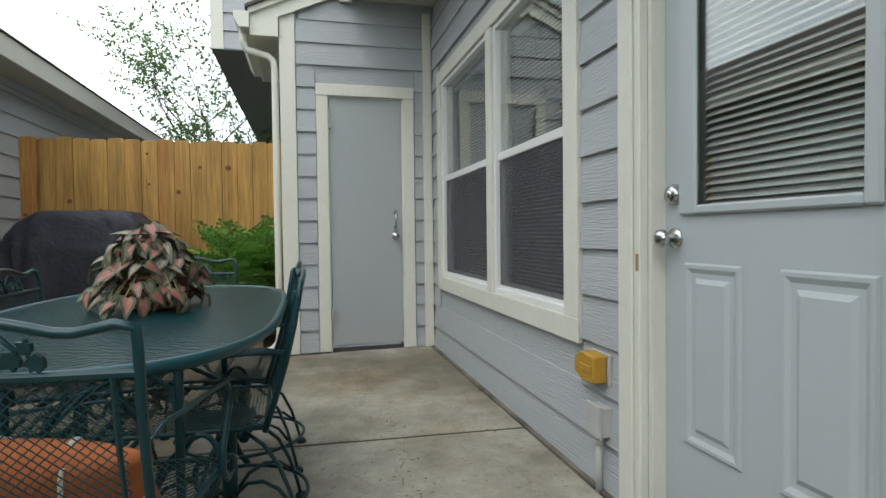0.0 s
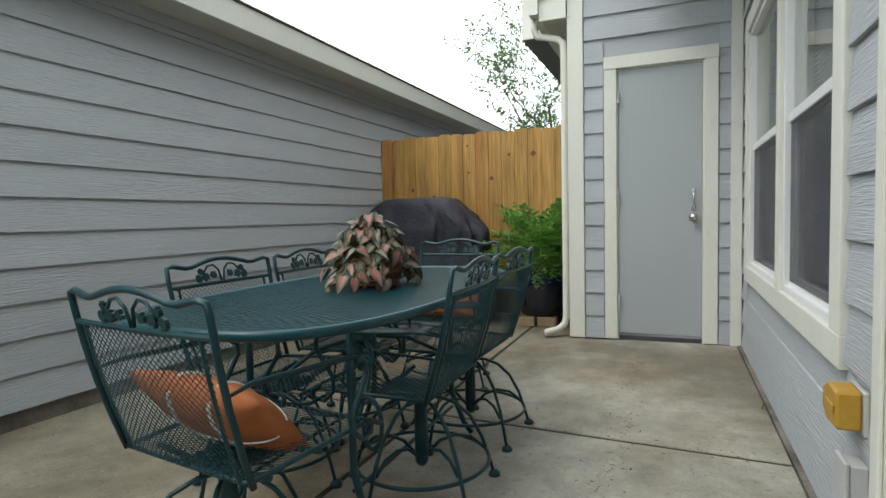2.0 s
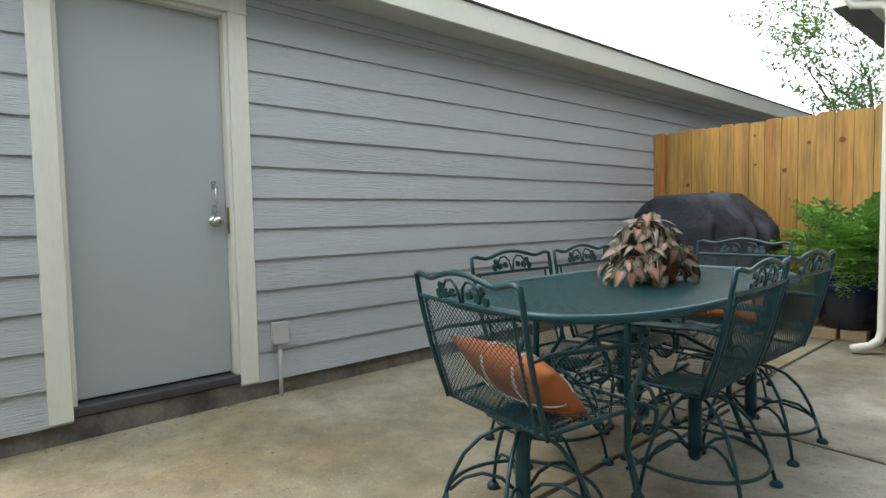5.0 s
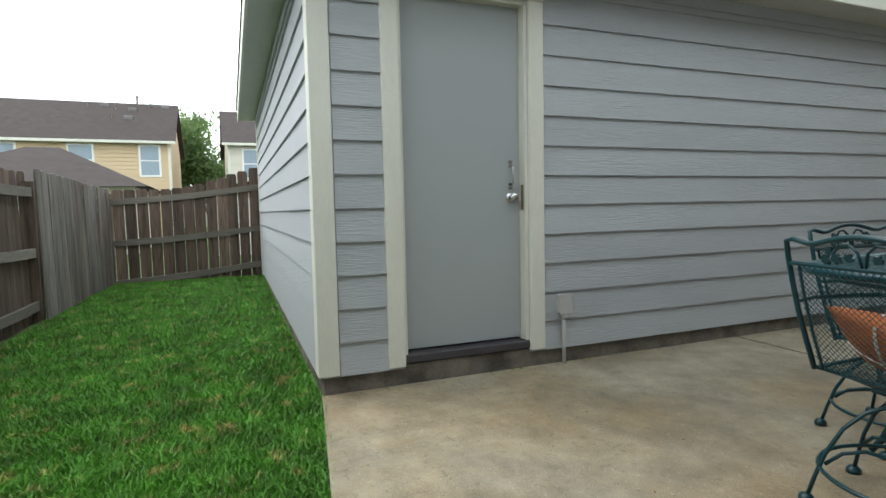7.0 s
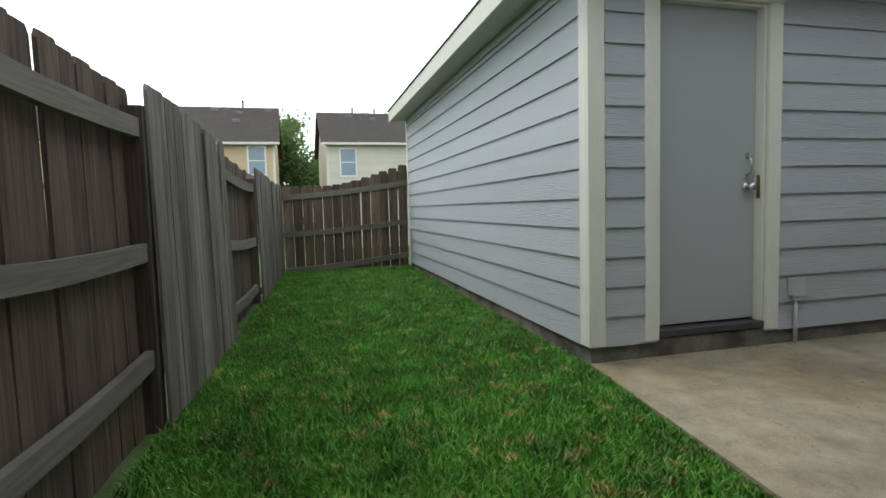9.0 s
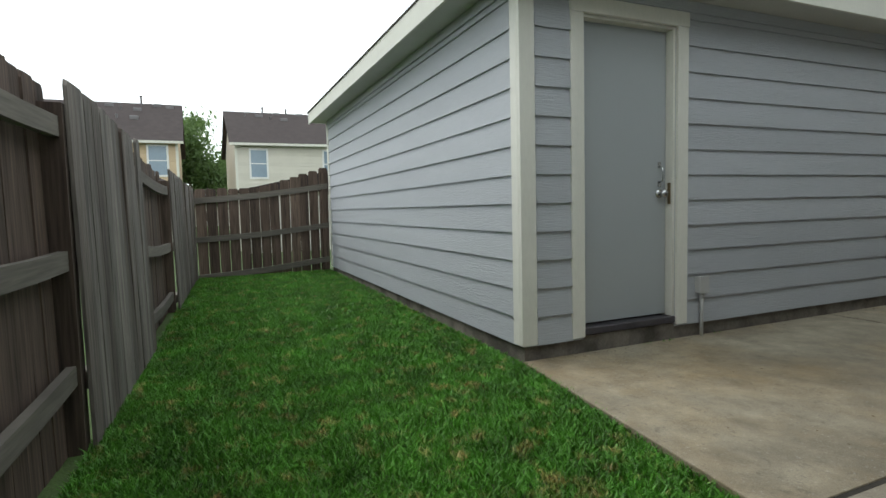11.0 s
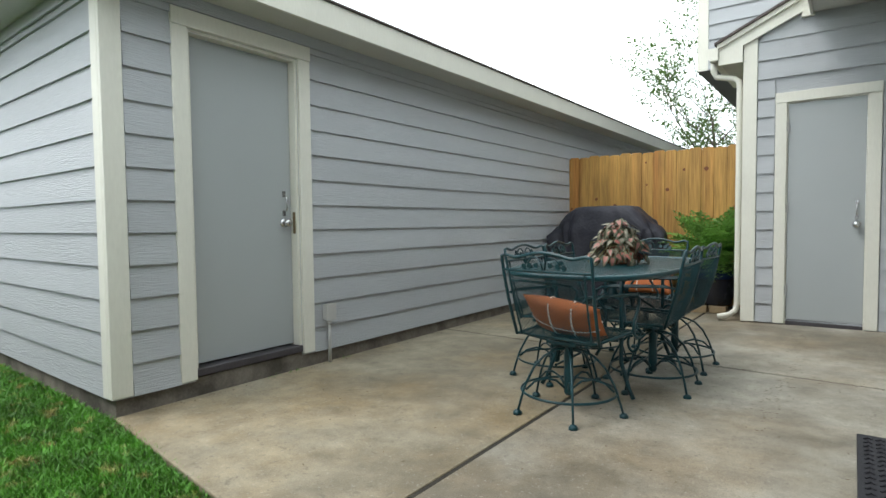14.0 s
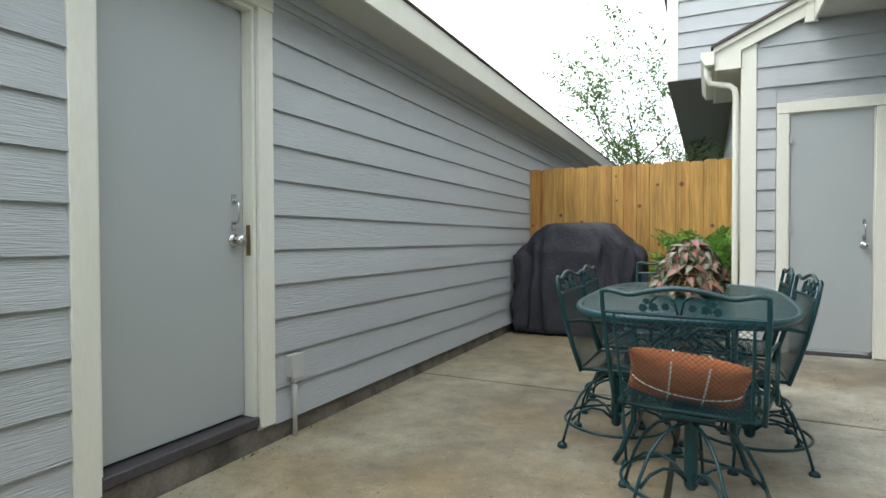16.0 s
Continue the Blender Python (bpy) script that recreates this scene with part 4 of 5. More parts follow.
# ---- swivel garden chairs ----


def back_point(u, v):
    """On the back: u across from -1 to 1, v up from 0 at the seat to 1 at the top corners."""
    lean = 0.105 * v + 0.012 * math.sin(math.pi * v)
    w = 0.232 + 0.018 * v
    return Vector((u * w, -0.125 - lean - 0.018 * (1 - u * u) * 0.6, 0.405 + 0.42 * v))


def seat_point(u, v):
    """On the seat: u across, v from the back (0) to the front (1)."""
    w = 0.232 + 0.03 * v
    dip = 0.012 * (1 - u * u) * math.sin(math.pi * min(1, v * 1.05))
    return Vector((u * w, -0.125 + 0.47 * v, 0.405 + 0.02 * v - dip - (0.035 * max(0, v - 0.86) / 0.14 if v > 0.86 else 0)))


def leaf_plate(bm, at, size, turn, flip):
    """A cast vine leaf, three-lobed, in the plane of the back."""
    shape = [(0, -0.5), (0.30, -0.42), (0.55, -0.12), (0.40, 0.02), (0.52, 0.30), (0.24, 0.28), (0, 0.62), (-0.24, 0.28), (-0.52, 0.30), (-0.40, 0.02), (-0.55, -0.12), (-0.30, -0.42)]
    c, s = math.cos(turn), math.sin(turn)
    front, rear = [], []
    for x, z in shape:
        px, pz = size * (c * x - s * z) * flip, size * (s * x + c * z)
        front.append(bm.verts.new(at + Vector((px, 0.005 - 0.25 * pz, pz))))
        rear.append(bm.verts.new(at + Vector((px, -0.005 - 0.25 * pz, pz))))
    bm.faces.new(front)
    bm.faces.new(rear[::-1])
    for k in range(len(shape)):
        j = (k + 1) % len(shape)
        bm.faces.new((front[k], rear[k], rear[j], front[j]))


def garden_chair():
    ch = holder("garden_chair", "dark green wrought-iron swivel armchair with mesh seat and vine-leaf back", "chair", "chairs round the patio table")
    base = new("base")
    base.empty_display_size = 0.05
    base.parent = ch
    for k in range(5):
        a = math.radians(18 + 72 * k)
        c, s = math.cos(a), math.sin(a)
        leg = part("leg", tube(bmesh.new(), [(r * c, r * s, z) for r, z in ((0.022, 0.335), (0.075, 0.328), (0.135, 0.30), (0.19, 0.245), (0.235, 0.16), (0.262, 0.08), (0.28, 0.016))], 0.0068, 6), iron, base, smooth=True)
        part("foot", lathe(bmesh.new(), [(0.012, 0.024), (0.022, 0.014), (0.024, 0.0)], 12, (0.283 * c, 0.283 * s, 0.0)), iron, leg, smooth=True)
        part("lower_arc", tube(bmesh.new(), [(r * c, r * s, z) for r, z in ((0.02, 0.12), (0.07, 0.165), (0.13, 0.18), (0.19, 0.165), (0.236, 0.125))], 0.0065, 6), iron, base, smooth=True)
    part("ring", tube(bmesh.new(), [(0.248 * math.cos(2 * math.pi * i / 40), 0.248 * math.sin(2 * math.pi * i / 40), 0.112) for i in range(40)], 0.007, 6, closed=True), iron, base, smooth=True)
    part("column", lathe(bmesh.new(), [(0.016, 0.085), (0.025, 0.10), (0.025, 0.20), (0.024, 0.22), (0.024, 0.34), (0.034, 0.345), (0.034, 0.36)], 14), iron, base, smooth=True)
    part("swivel_plate", B(-0.09, 0.09, -0.08, 0.14, 0.36, 0.378, bevel=0.004), iron, ch)
    for sy in (-0.05, 0.12):
        part("rocker_spring", tube(bmesh.new(), [(-0.22, sy, 0.385), (-0.08, sy, 0.372), (0.08, sy, 0.372), (0.22, sy, 0.385)], 0.009, 6), iron, ch, smooth=True)
    # frame of the seat and the back
    loop = [seat_point(-1, v) for v in (0.0, 0.3, 0.6, 0.86, 0.97)] + [seat_point(u, 1.0) for u in (-0.85, -0.4, 0, 0.4, 0.85)] + [seat_point(1, v) for v in (0.97, 0.86, 0.6, 0.3, 0.0)] + [seat_point(u, 0.0) for u in (0.5, 0, -0.5)]
    part("seat_frame", tube(bmesh.new(), loop, 0.0075, 6, closed=True), iron, ch, smooth=True)
    side = [back_point(-1.06, v) for v in (-0.02, 0.2, 0.45, 0.7, 0.9)]
    top = []
    for i in range(19):
        u = -1 + i / 9
        lift = 1.0 + 0.055 * math.cos(u * math.pi * 0.95) ** 1 if abs(u) < 0.62 else 1.0 + 0.055 * math.cos(0.62 * math.pi * 0.95) + 0.05 * ((abs(u) - 0.62) / 0.38)
        if abs(u) > 0.97:
            lift -= 0.03
        top.append(back_point(u * 1.05, lift + 0.0))
    frame_pts = side + top + [back_point(1.06, v) for v in (0.9, 0.7, 0.45, 0.2, -0.02)]
    part("back_frame", tube(bmesh.new(), frame_pts, 0.0088, 8), iron, ch, smooth=True)
    for sx in (-1, 1):
        part("back_stile", tube(bmesh.new(), [back_point(sx * 0.90, v) for v in (0.0, 0.3, 0.6, 0.83)], 0.005, 6), iron, ch)
    part("back_rail", tube(bmesh.new(), [back_point(u, 0.83) for u in (-1.05, -0.5, 0, 0.5, 1.05)], 0.0075, 6), iron, ch)
    # meshes
    V, F = [], []
    nu, nv = 44, 38
    for i in range(nu + 1):
        pts = [back_point(-0.93 + 1.86 * (i + (0.5 if (i + j) % 2 else -0.5) * 0.96) / nu, 0.83 * j / nv) for j in range(nv + 1)]
        strand(V, F, pts, (0.0015, Vector((0, 0.97, 0.24))), 0.002)
    strands_part("back_mesh", V, F, iron, ch)
    V, F = [], []
    nu, nv = 42, 42
    for i in range(nu + 1):
        pts = [seat_point(-0.98 + 1.96 * (i + (0.5 if (i + j) % 2 else -0.5) * 0.96) / nu, j / nv) for j in range(nv + 1)]
        strand(V, F, pts, (0.0016, Vector((0, 0, 1))), 0.002)
    strands_part("seat_mesh", V, F, iron, ch)
    # vine decoration between the top rail and the bar under it
    for sx in (-1, 1):
        stem = [back_point(sx * u, v) + Vector((0, 0, 0)) for u, v in ((0.02, 0.84), (0.06, 0.95), (0.16, 1.0), (0.28, 0.99), (0.37, 0.93), (0.34, 0.87), (0.27, 0.88))]
        part("vine_scroll", tube(bmesh.new(), stem, 0.0045, 6), iron, ch, smooth=True)
        for u, v, size, turn in ((0.17, 0.905, 0.026, 0.5), (0.33, 0.895, 0.030, 2.3), (0.47, 0.885, 0.029, 1.6), (0.42, 0.945, 0.022, 0.8)):
            bm = bmesh.new()
            leaf_plate(bm, back_point(sx * u, v), size, turn, sx)
            part("vine_leaf", bm, iron, ch)
    # arms
    for sx in (-1, 1):
        arm = [back_point(sx * 1.06, 0.52), Vector((sx * 0.252, -0.12, 0.635)), Vector((sx * 0.260, 0.02, 0.63)), Vector((sx * 0.265, 0.16, 0.625)), Vector((sx * 0.265, 0.235, 0.615))]
        part("armrest", tube(bmesh.new(), arm, [0.008, 0.012, 0.0135, 0.0135, 0.011], 8, flat=0.4), iron, ch, smooth=True)
        sup = [Vector((sx * 0.265, y, z)) for y, z in ((0.225, 0.615), (0.26, 0.595), (0.262, 0.56), (0.235, 0.52), (0.20, 0.47), (0.20, 0.42), (0.235, 0.385), (0.275, 0.39), (0.28, 0.42), (0.255, 0.432))]
        part("arm_support", tube(bmesh.new(), sup, 0.0085, 6), iron, ch, smooth=True)
        part("arm_stay", tube(bmesh.new(), [Vector((sx * 0.265, 0.2, 0.44)), seat_point(sx * 1.0, 0.7)], 0.007, 6), iron, ch)
    return ch


chair = garden_chair()
chair.location = (-0.585, 1.29, -0.009)
chair.rotation_euler = (0, 0, radians(-8))
for x, y, yaw in ((-0.352, 2.00, 92), (-0.368, 2.58, 88), (-0.94, 1.90, -91), (-0.96, 2.50, -88), (-0.76, 3.25, 178)):
    copy_thing(chair, pose(x, y, -0.008, 0, 0, yaw))

# ---- cushions ----
orange = mat("rust_orange_fabric", (0.43, 0.135, 0.045), 0.85, vary=0.22, scale=14, fine=400, bump=0.4, dist=0.001)
stripe = mat("white_stitching", (0.75, 0.72, 0.66), 0.85, vary=0.06, fine=300, bump=0.3)


def cushion_surface(u, v, side, w=0.212, h=0.166, d=0.068):
    pinch = 1 - 0.06 * (1 - abs(u * v))
    th = d * (max(0.0, 1 - abs(u) ** 2.2) * max(0.0, 1 - abs(v) ** 2.2)) ** 0.55
    return Vector((u * w * (0.94 + 0.06 * v * v), side * th, v * h * (0.93 + 0.07 * u * u)))


def cushion(m, label):
    cu = holder("cushion", label, "cushion", "orange cushions")
    bm = bmesh.new()
    n = 22
    sheets = []
    for side in (1, -1):
        sheets.append([[bm.verts.new(cushion_surface(-1 + 2 * i / n, -1 + 2 * j / n, side)) for i in range(n + 1)] for j in range(n + 1)])
    for g in sheets:
        for j in range(n):
            for i in range(n):
                bm.faces.new((g[j][i], g[j][i + 1], g[j + 1][i + 1], g[j + 1][i]))
    bmesh.ops.remove_doubles(bm, verts=bm.verts[:], dist=0.0004)
    part("cover", bm, orange, cu, "rust orange woven cover", smooth=True)
    for side in (1, -1):
        for kind, c in (("v", -0.28), ("v", 0.32), ("h", -0.05)):
            pts = []
            for i in range(31):
                t = -0.95 + 1.9 * i / 30
                p = cushion_surface(c, t, side) if kind == "v" else cushion_surface(t, c + 0.0, side)
                pts.append(p + Vector((0, side * 0.0015, 0)))
            part("stripe", tube(bmesh.new(), pts, 0.0056 if kind == "v" else 0.003, 5, flat=0.5), stripe, cu, "white stitched line")
    cu.matrix_world = m
    return cu


cushion(pose(-0.602, 1.300, 0.482, 50, 7, 2), "rust orange cushion with white lines leaning in the end chair")
cushion(pose(-0.76, 3.28, 0.532, -36, 0, 2), "rust orange cushion with white lines on the far chair")

# ---- foliage plant in a basket on the table ----
wicker = mat("brown_wicker", (0.125, 0.045, 0.02), 0.7, vary=0.3, fine=120, bump=0.5, stretch=(1, 1, 3))
pink_a = mat("pink_cream_leaf", (0.30, 0.125, 0.10), 0.5, vary=0.4, scale=25, fine=140, bump=0.1)
pink_b = mat("dusky_red_leaf", (0.24, 0.065, 0.05), 0.5, vary=0.3, scale=25, fine=140, bump=0.1)
cream_l = mat("pale_sage_leaf", (0.235, 0.20, 0.145), 0.5, vary=0.25, scale=25, fine=140, bump=0.1)
rim_green = mat("dark_olive_leaf_edge", (0.075, 0.085, 0.048), 0.5, vary=0.3, scale=25, bump=0.1)
stem_m = mat("leaf_stem", (0.20, 0.18, 0.08), 0.6, vary=0.2)


def caladium_leaf(centre):
    """A pointed heart-shaped leaf along +y, folded a little, with a darker edge."""
    bm = bmesh.new()
    half = [(0.0, -0.16), (0.16, -0.27), (0.32, -0.16), (0.37, 0.06), (0.31, 0.36), (0.17, 0.70), (0.0, 1.08)]
    ring_out, ring_in = [], []
    full = half + [(-x, y) for x, y in half[-2:0:-1]]
    for x, y in full:
        ring_out.append(bm.verts.new((x, y, 0.22 * abs(x) - 0.22 * y * y)))
        xi, yi = x * 0.62, 0.2 + (y - 0.2) * 0.72
        ring_in.append(bm.verts.new((xi, yi, 0.22 * abs(xi) - 0.22 * yi * yi + 0.015)))
    mid = bm.verts.new((0, 0.2, -0.012))
    n = len(full)
    for k in range(n):
        j = (k + 1) % n
        bm.faces.new((ring_out[k], ring_out[j], ring_in[j], ring_in[k])).material_index = 1
        bm.faces.new((ring_in[k], ring_in[j], mid))
    me = bpy.data.meshes.new("leaf")
    bm.to_mesh(me)
    bm.free()
    me.materials.append(centre)
    me.materials.append(rim_green)
    me.polygons.foreach_set("use_smooth", [True] * len(me.polygons))
    return me


leaf_meshes = [caladium_leaf(m) for m in (pink_a, cream_l, pink_b, pink_a, cream_l)]
PX, PY = -0.59, 2.12
plant = holder("foliage_plant", "pink and cream leafed plant in a woven basket on the table", "plant", at=(PX, PY, TZ - 0.008))
basket = part("basket", lathe(bmesh.new(), [(0.088, 0.0), (0.098, 0.01), (0.115, 0.06), (0.126, 0.115), (0.128, 0.125), (0.12, 0.125), (0.11, 0.10), (0.05, 0.10)], 28), wicker, plant, "brown woven basket", smooth=True)
for k in range(7):
    z = 0.012 + 0.0175 * k
    r = 0.096 + 0.031 * (z / 0.125) + 0.003
    part("weave", tube(bmesh.new(), [((r + 0.003 * (-1) ** (i + k)) * math.cos(2 * math.pi * i / 36), (r + 0.003 * (-1) ** (i + k)) * math.sin(2 * math.pi * i / 36), z) for i in range(36)], 0.0055, 5, closed=True), wicker, basket, smooth=True)
plant.scale = (0.88, 0.88, 0.92)
rng = random.Random(5)
for k in range(200):
    a = rng.uniform(0, 2 * math.pi)
    e = rng.uniform(0, 1)
    if k < 125:
        r = 0.02 + 0.135 * math.sqrt(rng.random())
        h = 0.29 - 6.0 * (r - 0.02) ** 2 - 0.12 * r + rng.uniform(-0.04, 0.02)
    else:
        a = rng.uniform(0.3, 6.0)
        r = rng.uniform(0.14, 0.235)
        h = rng.uniform(0.04, 0.16) if r < 0.19 else rng.uniform(0.03, 0.085)
    p = Vector((r * math.cos(a) - 0.02, r * math.sin(a), h))
    o = new("leaf", leaf_meshes[rng.choice((0, 0, 0, 1, 1, 1, 2, 3, 4))])
    o.parent = plant
    s = rng.uniform(0.048, 0.074)
    o.scale = (s, s, s)
    o.location = p
    droop = -0.2 - 1.0 * (r / 0.25) + rng.uniform(-0.8, 0.7)
    o.rotation_euler = (droop, rng.uniform(-0.7, 0.7), a - math.pi / 2 + rng.uniform(-0.9, 0.9))
    if k % 2 == 0:
        q = Vector((0.05 * math.cos(a), 0.05 * math.sin(a), 0.10))
        mid = (p + q) / 2 + Vector((0, 0, 0.05))
        part("stem", tube(bmesh.new(), [q, mid, p], 0.0022, 4), stem_m, plant)

# ---- covered grill ----
cover_m = mat("black_vinyl_cover", (0.026, 0.026, 0.036), 0.55, vary=0.25, scale=5, fine=30, bump=0.5, dist=0.012, spec=0.35)
bm = bmesh.new()
GXC, GYC = -1.79, 5.17
levels = [(0.0, 0.675, 0.32, 0.02), (0.1, 0.67, 0.315, 0.022), (0.3, 0.66, 0.31, 0.03), (0.5, 0.65, 0.30, 0.034), (0.7, 0.645, 0.295, 0.038), (0.82, 0.645, 0.295, 0.032), (0.87, 0.635, 0.29, 0.022), (0.92, 0.595, 0.28, 0.014), (0.99, 0.525, 0.27, 0.01), (1.06, 0.455, 0.255, 0.008), (1.13, 0.385, 0.235, 0.006), (1.165, 0.35, 0.20, 0.004), (1.178, 0.28, 0.14, 0.002)]
rings = []
NS = 96
for z, hx, hy, fold in levels:
    ring = []
    for k in range(NS):
        t = 2 * math.pi * k / NS
        c, s = math.cos(t), math.sin(t)
        x, y = hx * math.copysign(abs(c) ** 0.42, c), hy * math.copysign(abs(s) ** 0.42, s)
        n1 = noise.noise(Vector((x * 8 + 0.8 * z, y * 8, z * 1.1)))
        n2 = noise.noise(Vector((x * 16 + 5, y * 16, z * 2.5)))
        g = 1 + 2.3 * fold * (1.6 * n1 + 0.9 * n2) / 0.5 * (1.25 if s < 0.3 else 0.4)
        ring.append(bm.verts.new((GXC + max(-0.715, min(0.7, x * g)), GYC + y * g * 1.0, z + (0.02 * n1 if 0.5 < z < 1.1 else 0.0))))
    rings.append(ring)
for r0, r1 in zip(rings, rings[1:]):
    for k in range(NS):
        bm.faces.new((r0[k], r0[(k + 1) % NS], r1[(k + 1) % NS], r1[k]))
bm.faces.new(rings[-1])
bm.faces.new(rings[0][::-1])
bmesh.ops.subdivide_edges(bm, edges=bm.edges[:], cuts=1, use_grid_fill=True, smooth=0.6)
for v in bm.verts:
    if 0.03 < v.co.z < 1.16:
        p = v.co
        v.co += (0.018 * noise.noise(Vector((p.x * 10, p.y * 10, p.z * 7))) + 0.008 * abs(noise.noise(Vector((p.x * 22 + p.z * 9, p.y * 20, p.z * 15))))) * Vector((0.3, -1, 0.2))
grill = thing("covered_grill", bm, cover_m, "barbecue grill under a creased black vinyl cover", "grill", smooth=True)

hem = []
for k in range(64):
    t = 2 * math.pi * k / 64
    c, d = math.cos(t), math.sin(t)
    hem.append((GXC + max(-0.712, min(0.70, 0.682 * math.copysign(abs(c) ** 0.42, c))), GYC + 0.326 * math.copysign(abs(d) ** 0.42, d), 0.012 + 0.004 * math.sin(5 * t)))
part("hem", tube(bmesh.new(), hem, 0.007, 6, closed=True), cover_m, grill, "stitched hem of the cover", smooth=True)

# ---- potted fern by the fence ----
pot_m = mat("dark_glazed_pot", (0.016, 0.018, 0.028), 0.25, vary=0.2, scale=8, bump=0.05, spec=0.6)
fern_m = mat("fern_green", (0.155, 0.315, 0.06), 0.6, vary=0.35, scale=12, bump=0.1, per_piece=0.25)
brick_m = mat("tan_paver", (0.30, 0.22, 0.13), 0.85, vary=0.2, scale=20, fine=120, bump=0.5)
FXC, FYC = -0.63, 5.28
for k, (x, y) in enumerate(((-0.74, 5.12), (-0.55, 5.14), (-0.62, 5.42))):
    thing("paver_block", B(x - 0.085, x + 0.085, y - 0.05, y + 0.05, -0.012, 0.07, bevel=0.006), brick_m, "tan concrete paver block under the flower pot", "paver", "blocks under the pot")
fern = holder("potted_fern", "bright green fern in a dark glazed pot standing on pavers", "plant", at=(FXC, FYC, 0.07))
pot = part("pot", lathe(bmesh.new(), [(0.17, 0.0), (0.185, 0.01), (0.218, 0.14), (0.228, 0.28), (0.222, 0.40), (0.232, 0.43), (0.236, 0.45), (0.215, 0.45), (0.205, 0.41), (0.05, 0.40)], 32), pot_m, fern, "dark glazed pot", smooth=True)
part("glaze_band", lathe(bmesh.new(), [(0.2295, 0.29), (0.2265, 0.38), (0.228, 0.395), (0.2315, 0.30)], 32), mat("blue_glaze", (0.01, 0.025, 0.09), 0.2, vary=0.2, bump=0.02), pot, "deep blue glaze", smooth=True)


def frond_mesh(seed):
    r = random.Random(seed)
    bm = bmesh.new()
    n = 13
    for i in range(n):
        f = i / n
        y, z = f, 0.35 * f - 0.62 * f * f
        for sx in (-1, 1):
            length = 0.30 * math.sin(math.pi * (0.12 + 0.86 * f)) + 0.03
            for j in range(4):
                g = (j + 0.6) / 4
                cx, cy = sx * length * g, y + 0.12 * g + r.uniform(-0.012, 0.012)
                cz = z - 0.10 * g * g + r.uniform(-0.02, 0.02)
                s = 0.082 * (1 - 0.35 * g) * r.uniform(0.7, 1.25)
                a = r.uniform(-0.7, 0.7)
                ca, sa = math.cos(a), math.sin(a)
                q = [(-0.5, 0), (0, -0.42), (0.9, 0.0), (0, 0.42)]
                bm.faces.new([bm.verts.new((cx + sx * s * (ca * u - sa * w), cy + s * (sa * u + ca * w), cz + r.uniform(-0.012, 0.012))) for u, w in q])
    tube(bm, [(0, f, 0.35 * f - 0.62 * f * f) for f in (0, 0.25, 0.5, 0.75, 0.98)], 0.006, 4)
    me = bpy.data.meshes.new("frond")
    bm.to_mesh(me)
    bm.free()
    me.materials.append(fern_m)
    return me


fronds = [frond_mesh(s) for s in range(5)]
rng = random.Random(3)
for k in range(120):
    o = new("frond", fronds[k % 5])
    o.parent = fern
    a, up = rng.uniform(0, 2 * math.pi), rng.uniform(-0.3, 1.3)
    s = rng.uniform(0.36, 0.52) * (0.85 if up < 0.1 else 1.15)
    o.scale = (s * 0.85, s, s)
    o.location = (0.06 * math.cos(a), 0.06 * math.sin(a), 0.42 + rng.uniform(0, 0.18))
    o.rotation_euler = (up, 0, a - math.pi / 2)

# ---- boxes and conduits on the walls ----


def conduit_box(x, y, z0, z1, side, foot, w=0.055, d=0.05):
    h = holder("electric_box", "grey painted weatherproof outlet box with conduit to the ground", "outlet")
    a, b = sorted((x, x + side * d))
    part("box", B(a, b, y - w, y + w, z0, z1, bevel=0.004), box_grey, h)
    a, b = sorted((x + side * d, x + side * (d + 0.012)))
    part("lid", B(a, b, y - w - 0.004, y + w + 0.004, z0 - 0.004, z1 + 0.006, bevel=0.003), box_grey, h, "hinged grey lid")
    cx = x + side * 0.028
    part("conduit", tube(bmesh.new(), [(cx, y, z0), (cx, y, (z0 + foot) / 2), (cx, y, foot)], 0.0125, 10), box_grey, h, smooth=True)
    part("coupling", lathe(bmesh.new(), [(0.018, z0 - 0.035), (0.019, z0 - 0.03), (0.019, z0 + 0.002)], 12, (cx, y, 0)), box_grey, h, smooth=True)


conduit_box(GX + 0.012, 1.343, 0.29, 0.405, 1, -0.05, 0.042, 0.045)
conduit_box(HX - 0.012, 1.905, 0.215, 0.325, -1, -0.01, 0.045, 0.042)
oc = holder("outlet_cover", "ochre plastic bubble outlet cover on the siding", "outlet")
cx, cy, cz = HX - 0.014, 1.925, 0.462
part("plate", B(cx - 0.012, cx, cy - 0.07, cy + 0.065, cz - 0.06, cz + 0.055, bevel=0.003), box_grey, oc, "clear grey back plate")
bm = bmesh.new()
prism(bm, [(cy - 0.058, cz - 0.05), (cy + 0.03, cz - 0.056), (cy + 0.085, cz - 0.03), (cy + 0.085, cz + 0.03), (cy + 0.03, cz + 0.056), (cy - 0.058, cz + 0.05)], "x", cx - 0.070, cx - 0.0125)
bmesh.ops.bevel(bm, geom=bm.edges[:], offset=0.006, segments=1, affect="EDGES")
part("bubble", bm, ochre, oc, "ochre yellow plastic hood")
part("hinge_rib", B(cx - 0.076, cx - 0.0705, cy - 0.045, cy + 0.03, cz - 0.012, cz + 0.012, bevel=0.002), ochre, oc)

# ---- door mat ----
rubber = mat("black_rubber", (0.018, 0.018, 0.022), 0.7, vary=0.2, scale=30, fine=200, bump=0.5)
dm = thing("door_mat", B(0.645, 0.90, 0.80, 1.68, 0.003, 0.014, bevel=0.004), rubber, "black ribbed rubber door mat on the patio", "mat")
rng = random.Random(9)
